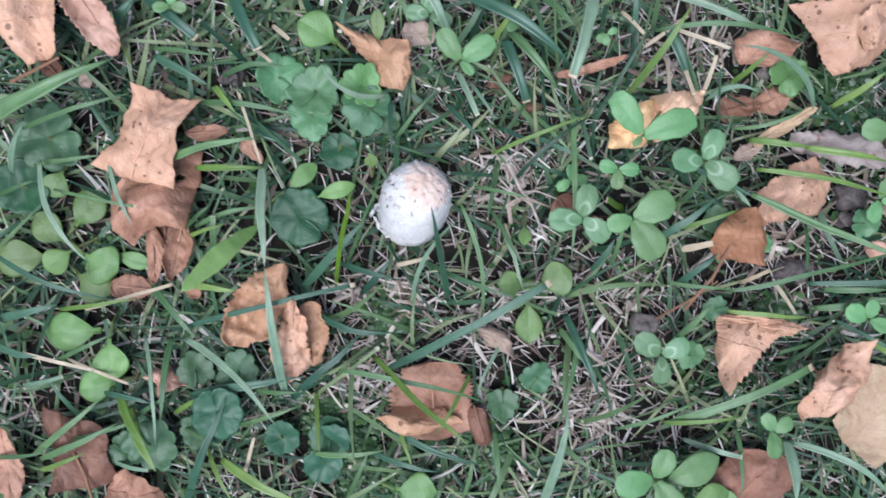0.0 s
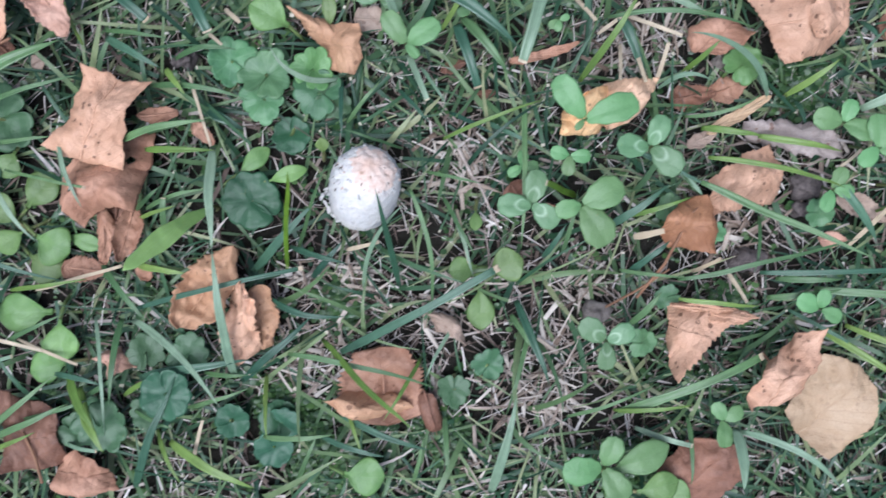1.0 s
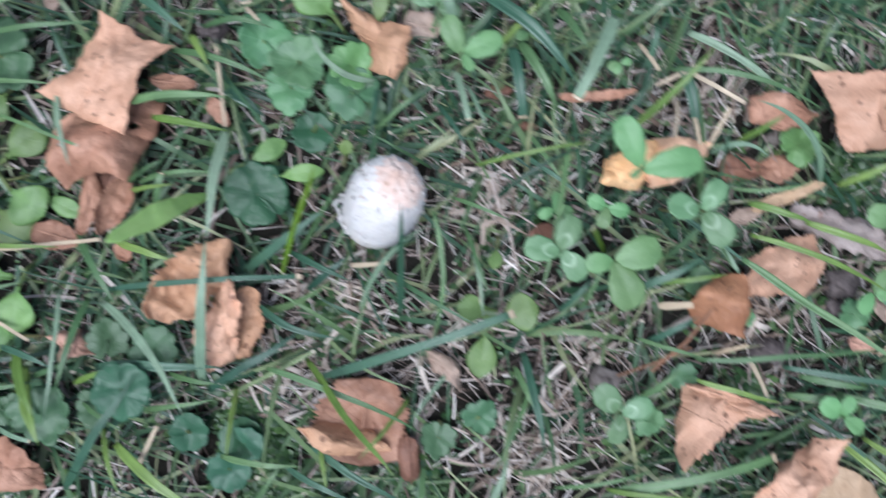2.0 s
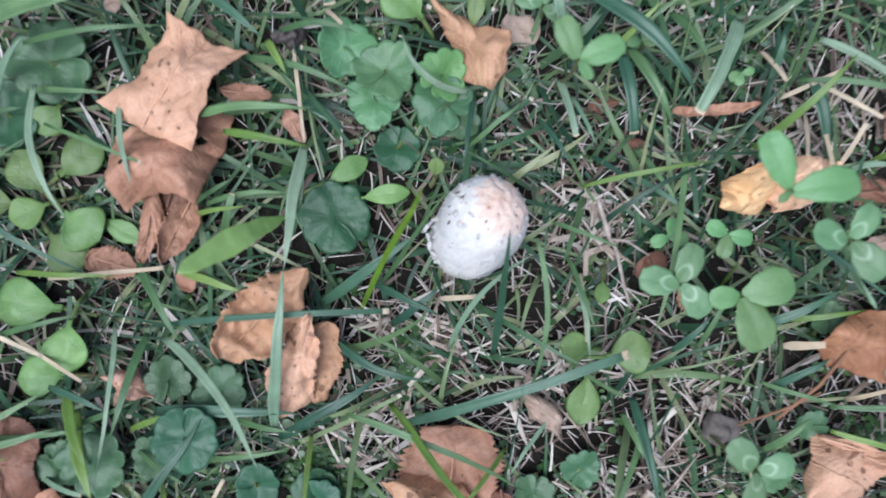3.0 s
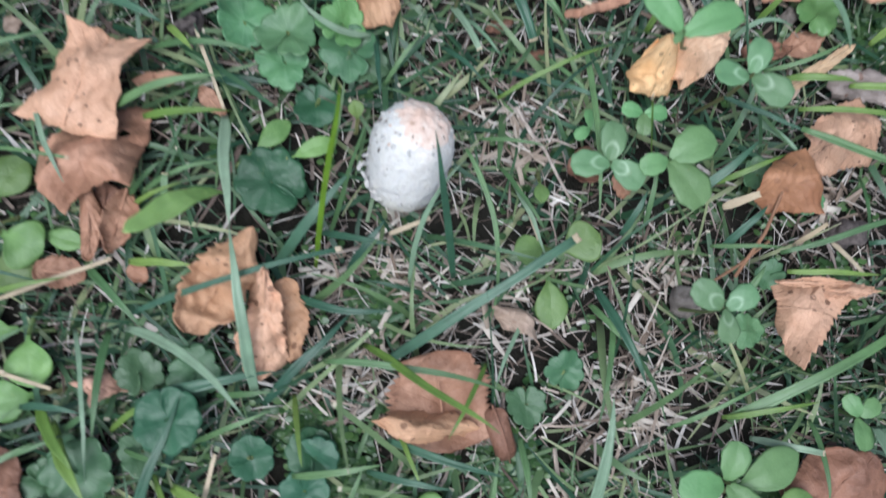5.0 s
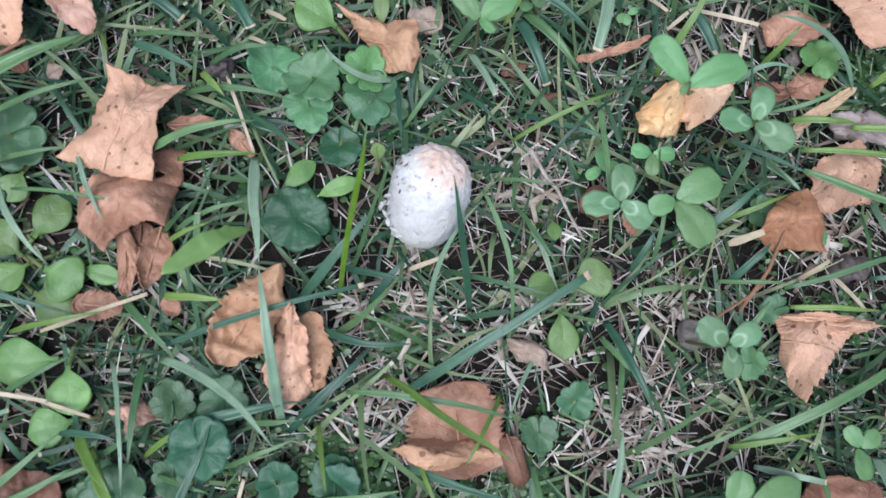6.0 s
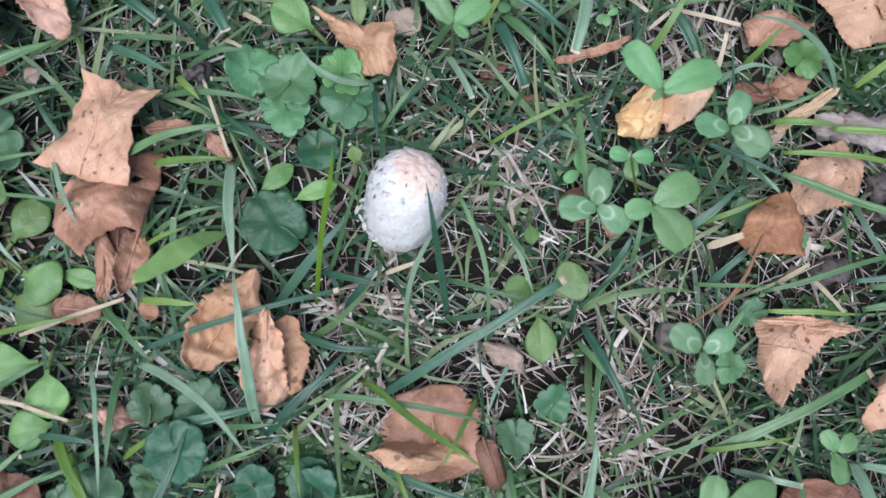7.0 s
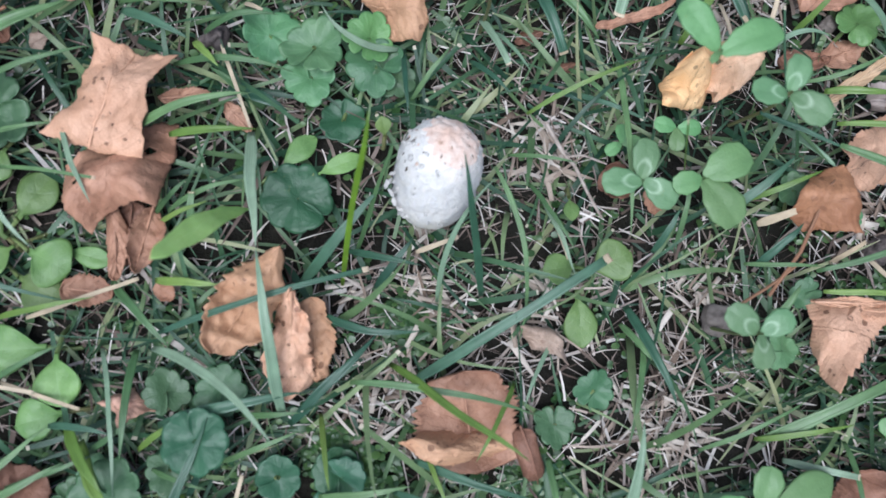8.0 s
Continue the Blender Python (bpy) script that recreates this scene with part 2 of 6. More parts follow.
GREEN = {
    "clover": green_leaf_material("clover_plain", (0.17, 0.31, 0.12), (0.125, 0.245, 0.09), (0.19, 0.33, 0.15), 13, 1.5, 0.1, relief=-0.03),
    "marked": green_leaf_material("clover_marked", (0.16, 0.285, 0.135), (0.115, 0.225, 0.1), (0.18, 0.3, 0.16), 13, 1.5, 0.08, chevron=True, relief=-0.03),
    "ivy": green_leaf_material("ground_ivy_green", (0.125, 0.25, 0.105), (0.075, 0.175, 0.075), (0.18, 0.31, 0.16), 9, 0.0, 0.4, radial=True),
    "ivy_teal": green_leaf_material("ground_ivy_teal", (0.078, 0.172, 0.076), (0.05, 0.122, 0.053), (0.115, 0.205, 0.102), 9, 0.0, 0.3, radial=True),
    "ivy_dark": green_leaf_material("ground_ivy_dark", (0.042, 0.122, 0.058), (0.026, 0.083, 0.039), (0.068, 0.156, 0.08), 9, 0.0, 0.35, radial=True),
    "broad": green_leaf_material("broad_leaf_green", (0.165, 0.26, 0.075), (0.11, 0.19, 0.052), (0.2, 0.3, 0.12), 5, 1.6, 0.18),
    "lobed": green_leaf_material("lobed_leaf_green", (0.15, 0.27, 0.08), (0.1, 0.205, 0.06), (0.19, 0.31, 0.13), 9, 0.0, 0.25, radial=True),
    "fresh": green_leaf_material("broad_leaf_fresh", (0.62, 0.8, 0.34), (0.54, 0.71, 0.27), (0.66, 0.8, 0.44), 6, 2.2, 0.3, share=0.6),
    "lime": green_leaf_material("broad_leaf_lime", (0.2, 0.33, 0.085), (0.14, 0.25, 0.065), (0.25, 0.37, 0.15), 6, 2.2, 0.2),
}
STEM_GREEN = blade_material("leaf_stalk", [(0.0, (0.16, 0.25, 0.08)), (1.0, (0.24, 0.22, 0.1))], False)
TWIG = blade_material("twig_bark", [(0.0, (0.2, 0.1, 0.06)), (1.0, (0.3, 0.17, 0.1))], False, 0.7, 0.0)
GRASS = blade_material("turf_grass", [(0.0, (0.02, 0.058, 0.033)), (0.25, (0.04, 0.1, 0.05)), (0.5, (0.075, 0.145, 0.068)), (0.72, (0.13, 0.205, 0.085)), (0.88, (0.21, 0.275, 0.13)), (1.0, (0.36, 0.37, 0.2))], mown=True)
MOSS = blade_material("seedling_green", [(0.0, (0.02, 0.055, 0.018)), (0.6, (0.05, 0.11, 0.03)), (1.0, (0.1, 0.18, 0.05))])
STRAW = blade_material("dry_straw", [(0.0, (0.055, 0.041, 0.036)), (0.34, (0.15, 0.114, 0.098)), (0.58, (0.33, 0.275, 0.245)), (0.82, (0.52, 0.47, 0.43)), (1.0, (0.76, 0.72, 0.68))], True, 0.6, 0.05)
STRAW_PALE = blade_material("pale_straw", [(0.0, (0.15, 0.11, 0.085)), (0.4, (0.35, 0.28, 0.23)), (1.0, (0.66, 0.6, 0.53))], True, 0.6, 0.05)
STRAW_SHRED = blade_material("straw_shred", [(0.0, (0.15, 0.11, 0.085)), (0.4, (0.36, 0.29, 0.235)), (1.0, (0.66, 0.6, 0.53))], False, 0.6, 0.05)
BLADE = {
    "blue": blade_material("grass_blue_green", [(0.0, (0.045, 0.115, 0.07)), (1.0, (0.11, 0.205, 0.125))], False),
    "mid": blade_material("grass_mid_green", [(0.0, (0.07, 0.145, 0.055)), (1.0, (0.155, 0.26, 0.105))], False),
    "bright": blade_material("grass_bright_green", [(0.0, (0.13, 0.22, 0.04)), (1.0, (0.22, 0.32, 0.075))], False),
    "vivid": blade_material("grass_vivid_green", [(0.0, (0.24, 0.42, 0.035)), (1.0, (0.28, 0.46, 0.05))], False, share=0.45),
    "deep": blade_material("grass_deep_green", [(0.0, (0.025, 0.075, 0.05)), (1.0, (0.05, 0.12, 0.07))], False),
    "silver": blade_material("grass_pale_green", [(0.0, (0.17, 0.275, 0.17)), (1.0, (0.29, 0.385, 0.26))], False),
    "straw": blade_material("grass_dry", [(0.0, (0.4, 0.32, 0.21)), (1.0, (0.58, 0.49, 0.36))], False, 0.6, 0.05),
}


def cap_material():
    m, t, b = graph("mushroom_cap_skin", 0.8)
    p = coords(t, "Object")
    sep = t.nodes.new("ShaderNodeSeparateXYZ")
    t.links.new(p, sep.inputs[0])
    n1, n2, n3 = noise_node(t, p, 160, 5, 0.65), noise_node(t, p, 520, 4, 0.7), noise_node(t, p, 1500, 2)
    level = math_node(t, "ADD", math_node(t, "MULTIPLY_ADD", sep.outputs[1], -0.3, sep.outputs[2]), math_node(t, "MULTIPLY_ADD", n1, 0.012, -0.006))
    fac = math_node(t, "MULTIPLY_ADD", level, 260.0, -8.9)
    fac.node.use_clamp = True
    white = ramp_node(t, n2, [(0.3, (0.55, 0.522, 0.488)), (0.5, (0.65, 0.627, 0.597))])
    tan = ramp_node(t, n2, [(0.3, (0.58, 0.42, 0.34)), (0.43, (0.74, 0.62, 0.55)), (0.7, (0.8, 0.73, 0.68))])
    col = mix_node(t, math_node(t, "MULTIPLY", fac, 0.25), white, tan)
    # greenish-cream shading near the rim, painted into the skin colour by height
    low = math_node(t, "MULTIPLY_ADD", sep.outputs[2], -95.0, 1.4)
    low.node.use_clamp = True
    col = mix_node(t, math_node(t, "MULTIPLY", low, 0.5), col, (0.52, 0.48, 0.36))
    t.links.new(col, b.inputs["Base Color"])
    b.inputs["Subsurface Weight"].default_value = 0.15
    b.inputs["Subsurface Radius"].default_value = (0.004, 0.003, 0.002)
    b.inputs["Subsurface Scale"].default_value = 1.0
    bump_node(t, b, math_node(t, "ADD", n1, math_node(t, "ADD", n2, math_node(t, "MULTIPLY", n3, 0.5))), 0.4, 0.0018)
    return m


CAP = cap_material()


def plain_noise(name, a, c, scale, rough=0.8):
    m, t, b = graph(name, rough)
    p = coords(t, "Object")
    n1, n2 = noise_node(t, p, scale, 5), noise_node(t, p, scale * 8, 3)
    col = ramp_node(t, n1, [(0.3, a), (0.7, c)])
    col = mix_node(t, math_node(t, "MULTIPLY", n2, 0.4), col, a)
    t.links.new(col, b.inputs["Base Color"])
    bump_node(t, b, math_node(t, "ADD", n1, n2), 0.6, 0.001)
    return m


FLAKE = plain_noise("mushroom_scale", (0.54, 0.515, 0.49), (0.64, 0.62, 0.595), 400)
FLAKE_TAN = plain_noise("mushroom_scale_tan", (0.55, 0.38, 0.29), (0.76, 0.62, 0.53), 400)


def crown_material():
    m, t, b = graph("mushroom_crown", 0.85)
    p = coords(t, "Object")
    n1, n2 = noise_node(t, p, 210, 4, 0.65), noise_node(t, p, 900, 3)
    col = ramp_node(t, n1, [(0.28, (0.44, 0.285, 0.21)), (0.4, (0.64, 0.47, 0.385)), (0.54, (0.7, 0.57, 0.49)), (0.66, (0.72, 0.65, 0.6))])
    col = mix_node(t, math_node(t, "MULTIPLY", n2, 0.2), col, (0.66, 0.5, 0.42))
    # a warmer spot right on the crown
    sep = t.nodes.new("ShaderNodeSeparateXYZ")
    t.links.new(p, sep.inputs[0])
    off = math_node(t, "ADD", math_node(t, "POWER", sep.outputs[0], 2.0), math_node(t, "POWER", sep.outputs[1], 2.0))
    spot = math_node(t, "MULTIPLY_ADD", off, -40000.0, math_node(t, "MULTIPLY_ADD", n1, 1.2, 0.1))
    spot.node.use_clamp = True
    col = mix_node(t, math_node(t, "MULTIPLY", spot, 0.75), col, (0.6, 0.36, 0.25))
    t.links.new(col, b.inputs["Base Color"])
    bump_node(t, b, math_node(t, "ADD", n1, n2), 0.35, 0.001)
    return m


CROWN = crown_material()
SPECK = plain_noise("brown_speck", (0.34, 0.22, 0.16), (0.5, 0.36, 0.28), 500)
FLECK = plain_noise("dark_fleck", (0.1, 0.075, 0.06), (0.22, 0.17, 0.14), 500)
STEM_WHITE = plain_noise("mushroom_stem", (0.28, 0.25, 0.19), (0.6, 0.57, 0.5), 200)
CLOD = plain_noise("soil_clod", (0.06, 0.048, 0.045), (0.2, 0.165, 0.155), 420, 0.95)
STONE = plain_noise("pebble_grey", (0.12, 0.1, 0.085), (0.3, 0.26, 0.23), 260)
BARK = plain_noise("bark_grey", (0.22, 0.17, 0.14), (0.55, 0.47, 0.41), 300)


# ---- mesh helpers ----
def surf(name, nu, nv, place, material, thick=0.0, holes=()):
    """A sheet of nu by nv quads, place(u, v) with u, v from 0 to 1, with its own u and v as UV; thick gives it a back; holes: (u, v, radius in u, radius in v)."""
    verts = [place(i / nu, j / nv) for i in range(nu + 1) for j in range(nv + 1)]
    n = nv + 1
    faces = [(i * n + j, (i + 1) * n + j, (i + 1) * n + j + 1, i * n + j + 1) for i in range(nu) for j in range(nv) if all((((i + 0.5) / nu - hu) / ru) ** 2 + (((j + 0.5) / nv - hv) / rv) ** 2 > 1 for hu, hv, ru, rv in holes)]
    me = bpy.data.meshes.new(name)
    me.from_pydata(verts, [], faces)
    uv = me.uv_layers.new(name="UVMap")
    for loop in me.loops:
        i, j = divmod(loop.vertex_index, n)
        uv.data[loop.index].uv = (i / nu, j / nv)
    me.materials.append(material)
    me.shade_smooth()
    ob = new(name, me)
    if thick:
        md = ob.modifiers.new("thickness", "SOLIDIFY")
        md.thickness, md.offset = thick, -1
    return ob


def thing(name, x, y, z, label, category, group=""):
    ob = new(name)
    ob.location = (x, y, z)
    ob.empty_display_size = 0.01
    return tagged(ob, label, category, group)


def under(ob, parent, label=""):
    ob.parent = parent
    if label:
        ob["label"] = label
    return ob


def tube(name, points, r0, r1, material, sides=7):
    """A tapered round stalk through the points."""
    pts = [Vector(p) for p in points]

    def place(u, v):
        f = u * (len(pts) - 1)
        i = min(int(f), len(pts) - 2)
        p = pts[i].lerp(pts[i + 1], f - i)
        d = (pts[i + 1] - pts[i]).normalized()
        a = d.cross(Vector((0.31, 0.17, 0.94))).normalized()
        b = d.cross(a)
        r = r0 + (r1 - r0) * u
        return p + a * (r * math.cos(v * math.tau)) + b * (r * math.sin(v * math.tau))

    return surf(name, max(6, 3 * len(pts)), sides, place, material)


def profile(ws, u):
    """The width at u from four widths along the leaf, closing to a point at both ends."""
    k = (0.0, *ws, 0.0)
    at = (0.0, 0.09, 0.36, 0.66, 0.91, 1.0)
    for i in range(5):
        if u <= at[i + 1]:
            f = (u - at[i]) / (at[i + 1] - at[i])
            if i == 0:
                f = math.sqrt(f)
            elif i == 4:
                f = f * f
            else:
                f = f * f * (3 - 2 * f)
            return k[i] + (k[i + 1] - k[i]) * f
    return 0.0


def spoon(u):
    """The width at u of a smooth oval leaf that narrows into its stalk."""
    f = max(0.0, (u - 0.1) / 0.9)
    return max(0.13 * min(1.0, (1 - u) * 6), math.sin(math.pi * f ** 1.2) ** 0.7 if f < 1 else 0.0)


# places that loose turf keeps clear of: x, y, radius, greatest height there
CLEAR = []
# and outlines of spread leaves, with the greatest height beneath them
SHADED = []


def leaf_sheet(name, L, W, ws, material, across, along, fold, crumple, teeth, seed, edge=0.0, res=(30, 18), thick=0.00035, oval=False):
    """A leaf along x about its middle. across and along: radians of curl; fold: slope of both halves from the midrib."""
    off = Vector((seed * 7.3, seed * 3.1, seed * 1.7))

    def place(u, v):
        s = 2 * v - 1
        w = (spoon(u) if oval else profile(ws, u)) * W
        if teeth:
            side = 1.0 if s > 0 else -1.0
            tooth = (u * teeth * 0.7 + 0.7 * noise.noise(Vector((u * 5, side * 3, 1)) + off)) % 1.0
            w *= 1 + (0.2 + 0.12 * noise.noise(Vector((u * 7, side, 4)) + off)) * (tooth - 0.5) * min(1.0, 6 * u * (1 - u)) * abs(s) ** 6 + 0.2 * noise.noise(Vector((u * 4.5, side * 2, 0)) + off) * abs(s)
        x, y = (u - 0.5) * L, s * w
        z = fold * abs(y) + edge * W * abs(s) ** 3 * math.sin(3 + 5 * u + seed + (1.5 if s > 0 else 0))
        if abs(across) > 0.01:
            r = W / across
            y, z = math.sin(y / r) * (r + z * 0), z + (1 - math.cos(y / r)) * r
        if abs(along) > 0.01:
            r = L / 2 / along
            x, z = math.sin(x / r) * r, z + (1 - math.cos(x / r)) * r
        q = Vector((x * 75, y * 75, 0)) + off
        if teeth:
            z += L * 0.022 * abs((u * 6 - abs(s) * 1.8) % 1.0 - 0.5)
        z += crumple * (1.25 if teeth else 1.0) * (noise.noise(q) + 0.6 * noise.noise(q * 2.3) + (0.3 * noise.noise(q * 4.6) if teeth else 0.0))
        y += crumple * 0.5 * noise.noise(q * 1.3 + Vector((5, 5, 5)))
        return (x, y, z)

    return surf(name, res[0], res[1], place, material, thick)


def dead_leaf(tail, tip, half, ws, tint, label, roll=0.0, across=0.5, along=0.3, fold=0.0, crumple=0.002, edge=0.25, stalk=0.0, teeth=18, clear=True):
    """A fallen leaf from its tail to its tip (x, y, z); half: half its width; roll: degrees about its length."""
    a, b = Vector(tail), Vector(tip)
    d, mid = b - a, (a + b) / 2
    L = d.length
    seed = (mid.x * 131 + mid.y * 57) % 10
    ob = thing("fallen_leaf", *mid, label, "leaf", "fallen leaves on the lawn")
    ob.rotation_euler = (radians(roll), -math.asin(d.z / L), math.atan2(d.y, d.x))
    under(leaf_sheet("leaf_blade", L, half, ws, DEAD[tint], across, along, fold, crumple, teeth, seed, edge, (72, 20)), ob)
    rise = 0.00045
    under(tube("midrib", [(L * (k / 8 - 0.46), 0, rise + (1 - math.cos((k / 8 - 0.46) * 2 * along)) * (L / 2 / along if abs(along) > 0.01 else 0)) for k in range(8)], 0.0005, 0.0002, DEAD[tint], 5), ob)
    if stalk:
        s = 1 - math.cos(along)
        z0 = s * (L / 2 / along) if abs(along) > 0.01 else 0
        x0 = -L / 2 * 0.97
        under(tube("stalk", [(x0, 0, z0), (x0 - stalk * 0.4, 0.002, z0 + 0.001), (x0 - stalk * 0.8, 0.001, z0 - 0.003), (x0 - stalk, -0.002, z0 - 0.008)], 0.0006, 0.0005, TWIG, 6), ob, "thin reddish-brown stalk")
    if clear:
        CLEAR.append((mid.x, mid.y, max(0.3 * L, half * 0.85), mid.z - 0.004))
        CLEAR.append((*(a.lerp(b, 0.25))[:2], half * 0.6, mid.z - 0.004))
        CLEAR.append((*(a.lerp(b, 0.75))[:2], half * 0.6, mid.z - 0.004))
    return ob


def broad_leaf(tail, tip, half, tint, label, ws=(0.55, 1.0, 0.85, 0.4), fold=0.15, along=-0.35, roll=0.0, name="broad_leaf", group="broad-leaved weeds in the lawn"):
    a, b = Vector(tail), Vector(tip)
    d, mid = b - a, (a + b) / 2
    L = d.length
    seed = (mid.x * 131 + mid.y * 57) % 10
    ob = thing(name, *mid, label, "leaf", group)
    ob.rotation_euler = (radians(roll), -math.asin(d.z / L), math.atan2(d.y, d.x))
    under(leaf_sheet("leaf_blade", L, half, ws, GREEN[tint], -0.25, along, fold, 0.0009, 0, seed, 0.12, (48, 16), 0.0003, name == "broad_leaf" and ws[0] > 0.5), ob)
    z0 = (1 - math.cos(along)) * (L / 2 / along)
    under(tube("stalk", [(-L / 2, 0, z0), (-L / 2 - 0.006, 0.001, z0 - 0.003), (-L / 2 - 0.010, 0.001, -mid.z)], 0.0008, 0.0007, STEM_GREEN, 6), ob)
    CLEAR.append((mid.x, mid.y, max(0.33 * L, half * 0.9), mid.z - 0.003))
    return ob


def clover(x, y, z, leaflets, tint, label, tilt=(0.0, 0.0), wide=0.365, foot=(0.003, 0.002)):
    """A clover leaf: leaflets as (reach in x, reach in y) from the middle to each leaflet's tip."""
    ob = thing("clover_leaf", x, y, z, label, "clover", "clover leaves in the lawn")
    ob.rotation_euler = (tilt[0], tilt[1], 0)
    for k, (dx, dy) in enumerate(leaflets):
        L = math.hypot(dx, dy)
        seed = (x * 211 + k * 3.7 + y * 17) % 10
        lf = leaf_sheet("leaflet", L, L * wide, (0.42, 0.84, 1.0, 0.72), GREEN[tint], -0.35, -0.35, 0.18, 0.0005, 0, seed, 0.06, (32, 12), 0.0003)
        lf.matrix_basis = pose(dx * 0.5, dy * 0.5, 0.0006, 9 * math.sin(seed * 5), -6 - 7 * math.sin(seed * 3), math.degrees(math.atan2(dy, dx)))
        under(lf, ob)
        CLEAR.append((x + dx * 0.5, y + dy * 0.5, L * 0.42, z - 0.003))
    under(tube("stalk", [(0, 0, 0), (foot[0] * 0.3 + 0.001, foot[1] * 0.3 - 0.001, -z * 0.4), (*foot, -z)], 0.0005, 0.0007, STEM_GREEN, 6), ob, "slender green stalk")
    return ob


def ivy(x, y, z, radius, heading, tint, label, tilt=(0.0, 0.0), cup=0.2):
    """A round, scalloped ground-ivy leaf; heading: degrees towards which it points from its stalk."""
    ob = thing("ground_ivy_leaf", x, y, z, label, "ivy", "ground ivy in the lawn")
    ob.rotation_euler = (tilt[0], tilt[1], radians(heading))
    seed = (x * 71 + y * 133) % 10
    cut = {"ivy_dark": 0.0, "ivy_teal": 0.08}.get(tint, 0.1)
    lobes = 4.5

    def place(u, v):
        a = (2 * v - 1) * math.pi
        # rounded teeth round the rim, and a narrow notch down to the stalk
        tooth = abs(math.cos(a * lobes)) ** 0.55 - 0.72
        notch = 1 - (0.5 if tint == "ivy_dark" else 0.9) * math.exp(-(((math.pi - abs(a)) / (0.1 if tint == "ivy_dark" else 0.14)) ** 2))
        r = radius * (1.04 + (0.11 if tint == "ivy_dark" else 0.19) * tooth) * notch * (1 + cut * math.cos(3 * a)) * (1 + 0.07 * noise.noise(Vector((math.cos(a) * 2, math.sin(a) * 2, seed))))
        # the lobes beside the notch swing in over it
        b = a * (1 + 0.05 * abs(a / math.pi) ** 6)
        x1, y1 = u * r * math.cos(b), u * r * math.sin(b)
        pleat = 0.011 * radius * u * math.cos(a * 9)
        z1 = cup * u * u * radius * 0.5 + pleat + 0.0027 * noise.noise(Vector((x1 * 90 + seed, y1 * 90, 0))) + 0.0007 * noise.noise(Vector((x1 * 240 + seed, y1 * 240, 0))) + 0.0006 * (v - 0.5) * u
        return (x1, y1, z1)

    lf = surf("leaf_blade", 10, 108, place, GREEN[tint], 0.0003)
    under(lf, ob)
    under(tube("stalk", [(0, 0, 0), (-0.003, 0.001, -z * 0.5), (-0.006, 0, -z)], 0.0007, 0.0008, STEM_GREEN, 6), ob)
    CLEAR.append((x, y, radius * 0.95, z - 0.002))
    return ob


def strip(root, tip, arch, width, bow, taper, nseg=14):
    """The outline of a blade of grass: rows of three points, creased along its middle."""
    a, b = Vector(root), Vector(tip)
    d = b - a
    side = Vector((-d.y, d.x, 0))
    side = side.normalized() if side.length > 1e-6 else Vector((1, 0, 0))

    seed = (a.x + b.x * 3 + root[0]) * 900 + d.length * 500 + d.y * 700
    twist = 0.9 * noise.noise(Vector((seed, 0, 5)))

    def place(u, v):
        wob = noise.noise(Vector((u * 3, seed, 0)))
        p = a.lerp(b, u) + Vector((0, 0, arch * 4 * u * (1 - u))) + side * (bow * 4 * u * (1 - u) + d.length * (0.012 if taper else 0.005) * wob)
        w = width * 0.5 * min(1.0, (0.6 + 2.5 * u)) * (1 - u ** taper if taper else 1 - 0.3 * u) * (1 + 0.1 * noise.noise(Vector((u * 7, seed, 2))))
        s = 2 * v - 1
        tw = twist * (u - 0.3) + 0.35 * wob
        q = p + side * (s * w * math.cos(tw)) + Vector((0, 0, s * w * math.sin(tw) + abs(s) * w * 0.35))
        return (q.x, q.y, q.z)

    return place


def blade(root, tip, width, tint, arch=0.006, bow=0.0, taper=3.0):
    """A long blade of grass from root to tip; taper 0: mown off square."""
    o = Vector((root[0], root[1], 0))
    words = {"blue": "long blue-green blade of lawn grass", "mid": "long green blade of lawn grass", "bright": "bright yellow-green blade of lawn grass", "vivid": "vivid yellow-green upright blade of lawn grass", "deep": "dark green blade of lawn grass", "silver": "pale greyish-green blade of lawn grass", "straw": "dry straw-coloured blade of grass"}
    label = words[tint] + (", mown off square" if not taper else ", with a pointed tip")
    r, t = Vector(root) - o, Vector(tip) - o
    arch = min(arch, 0.0008 if tint == "straw" else 0.13 * (t - r).length)
    shape = strip(r, t, arch, width, bow, taper)
    ob = surf("grass_blade", 18, 4, shape, BLADE[tint], 0.0002)
    ob.location = o
    if not taper and tint != "straw":
        def end(u, v):
            p = shape(0.972 + 0.03 * u, v)
            return (p[0], p[1], p[2] + 0.0002)

        under(surf("cut_tip", 3, 4, end, BLADE["straw"], 0.0003), ob, "dry whitish cut tip")
    return tagged(ob, label, "grass", "long blades of grass")


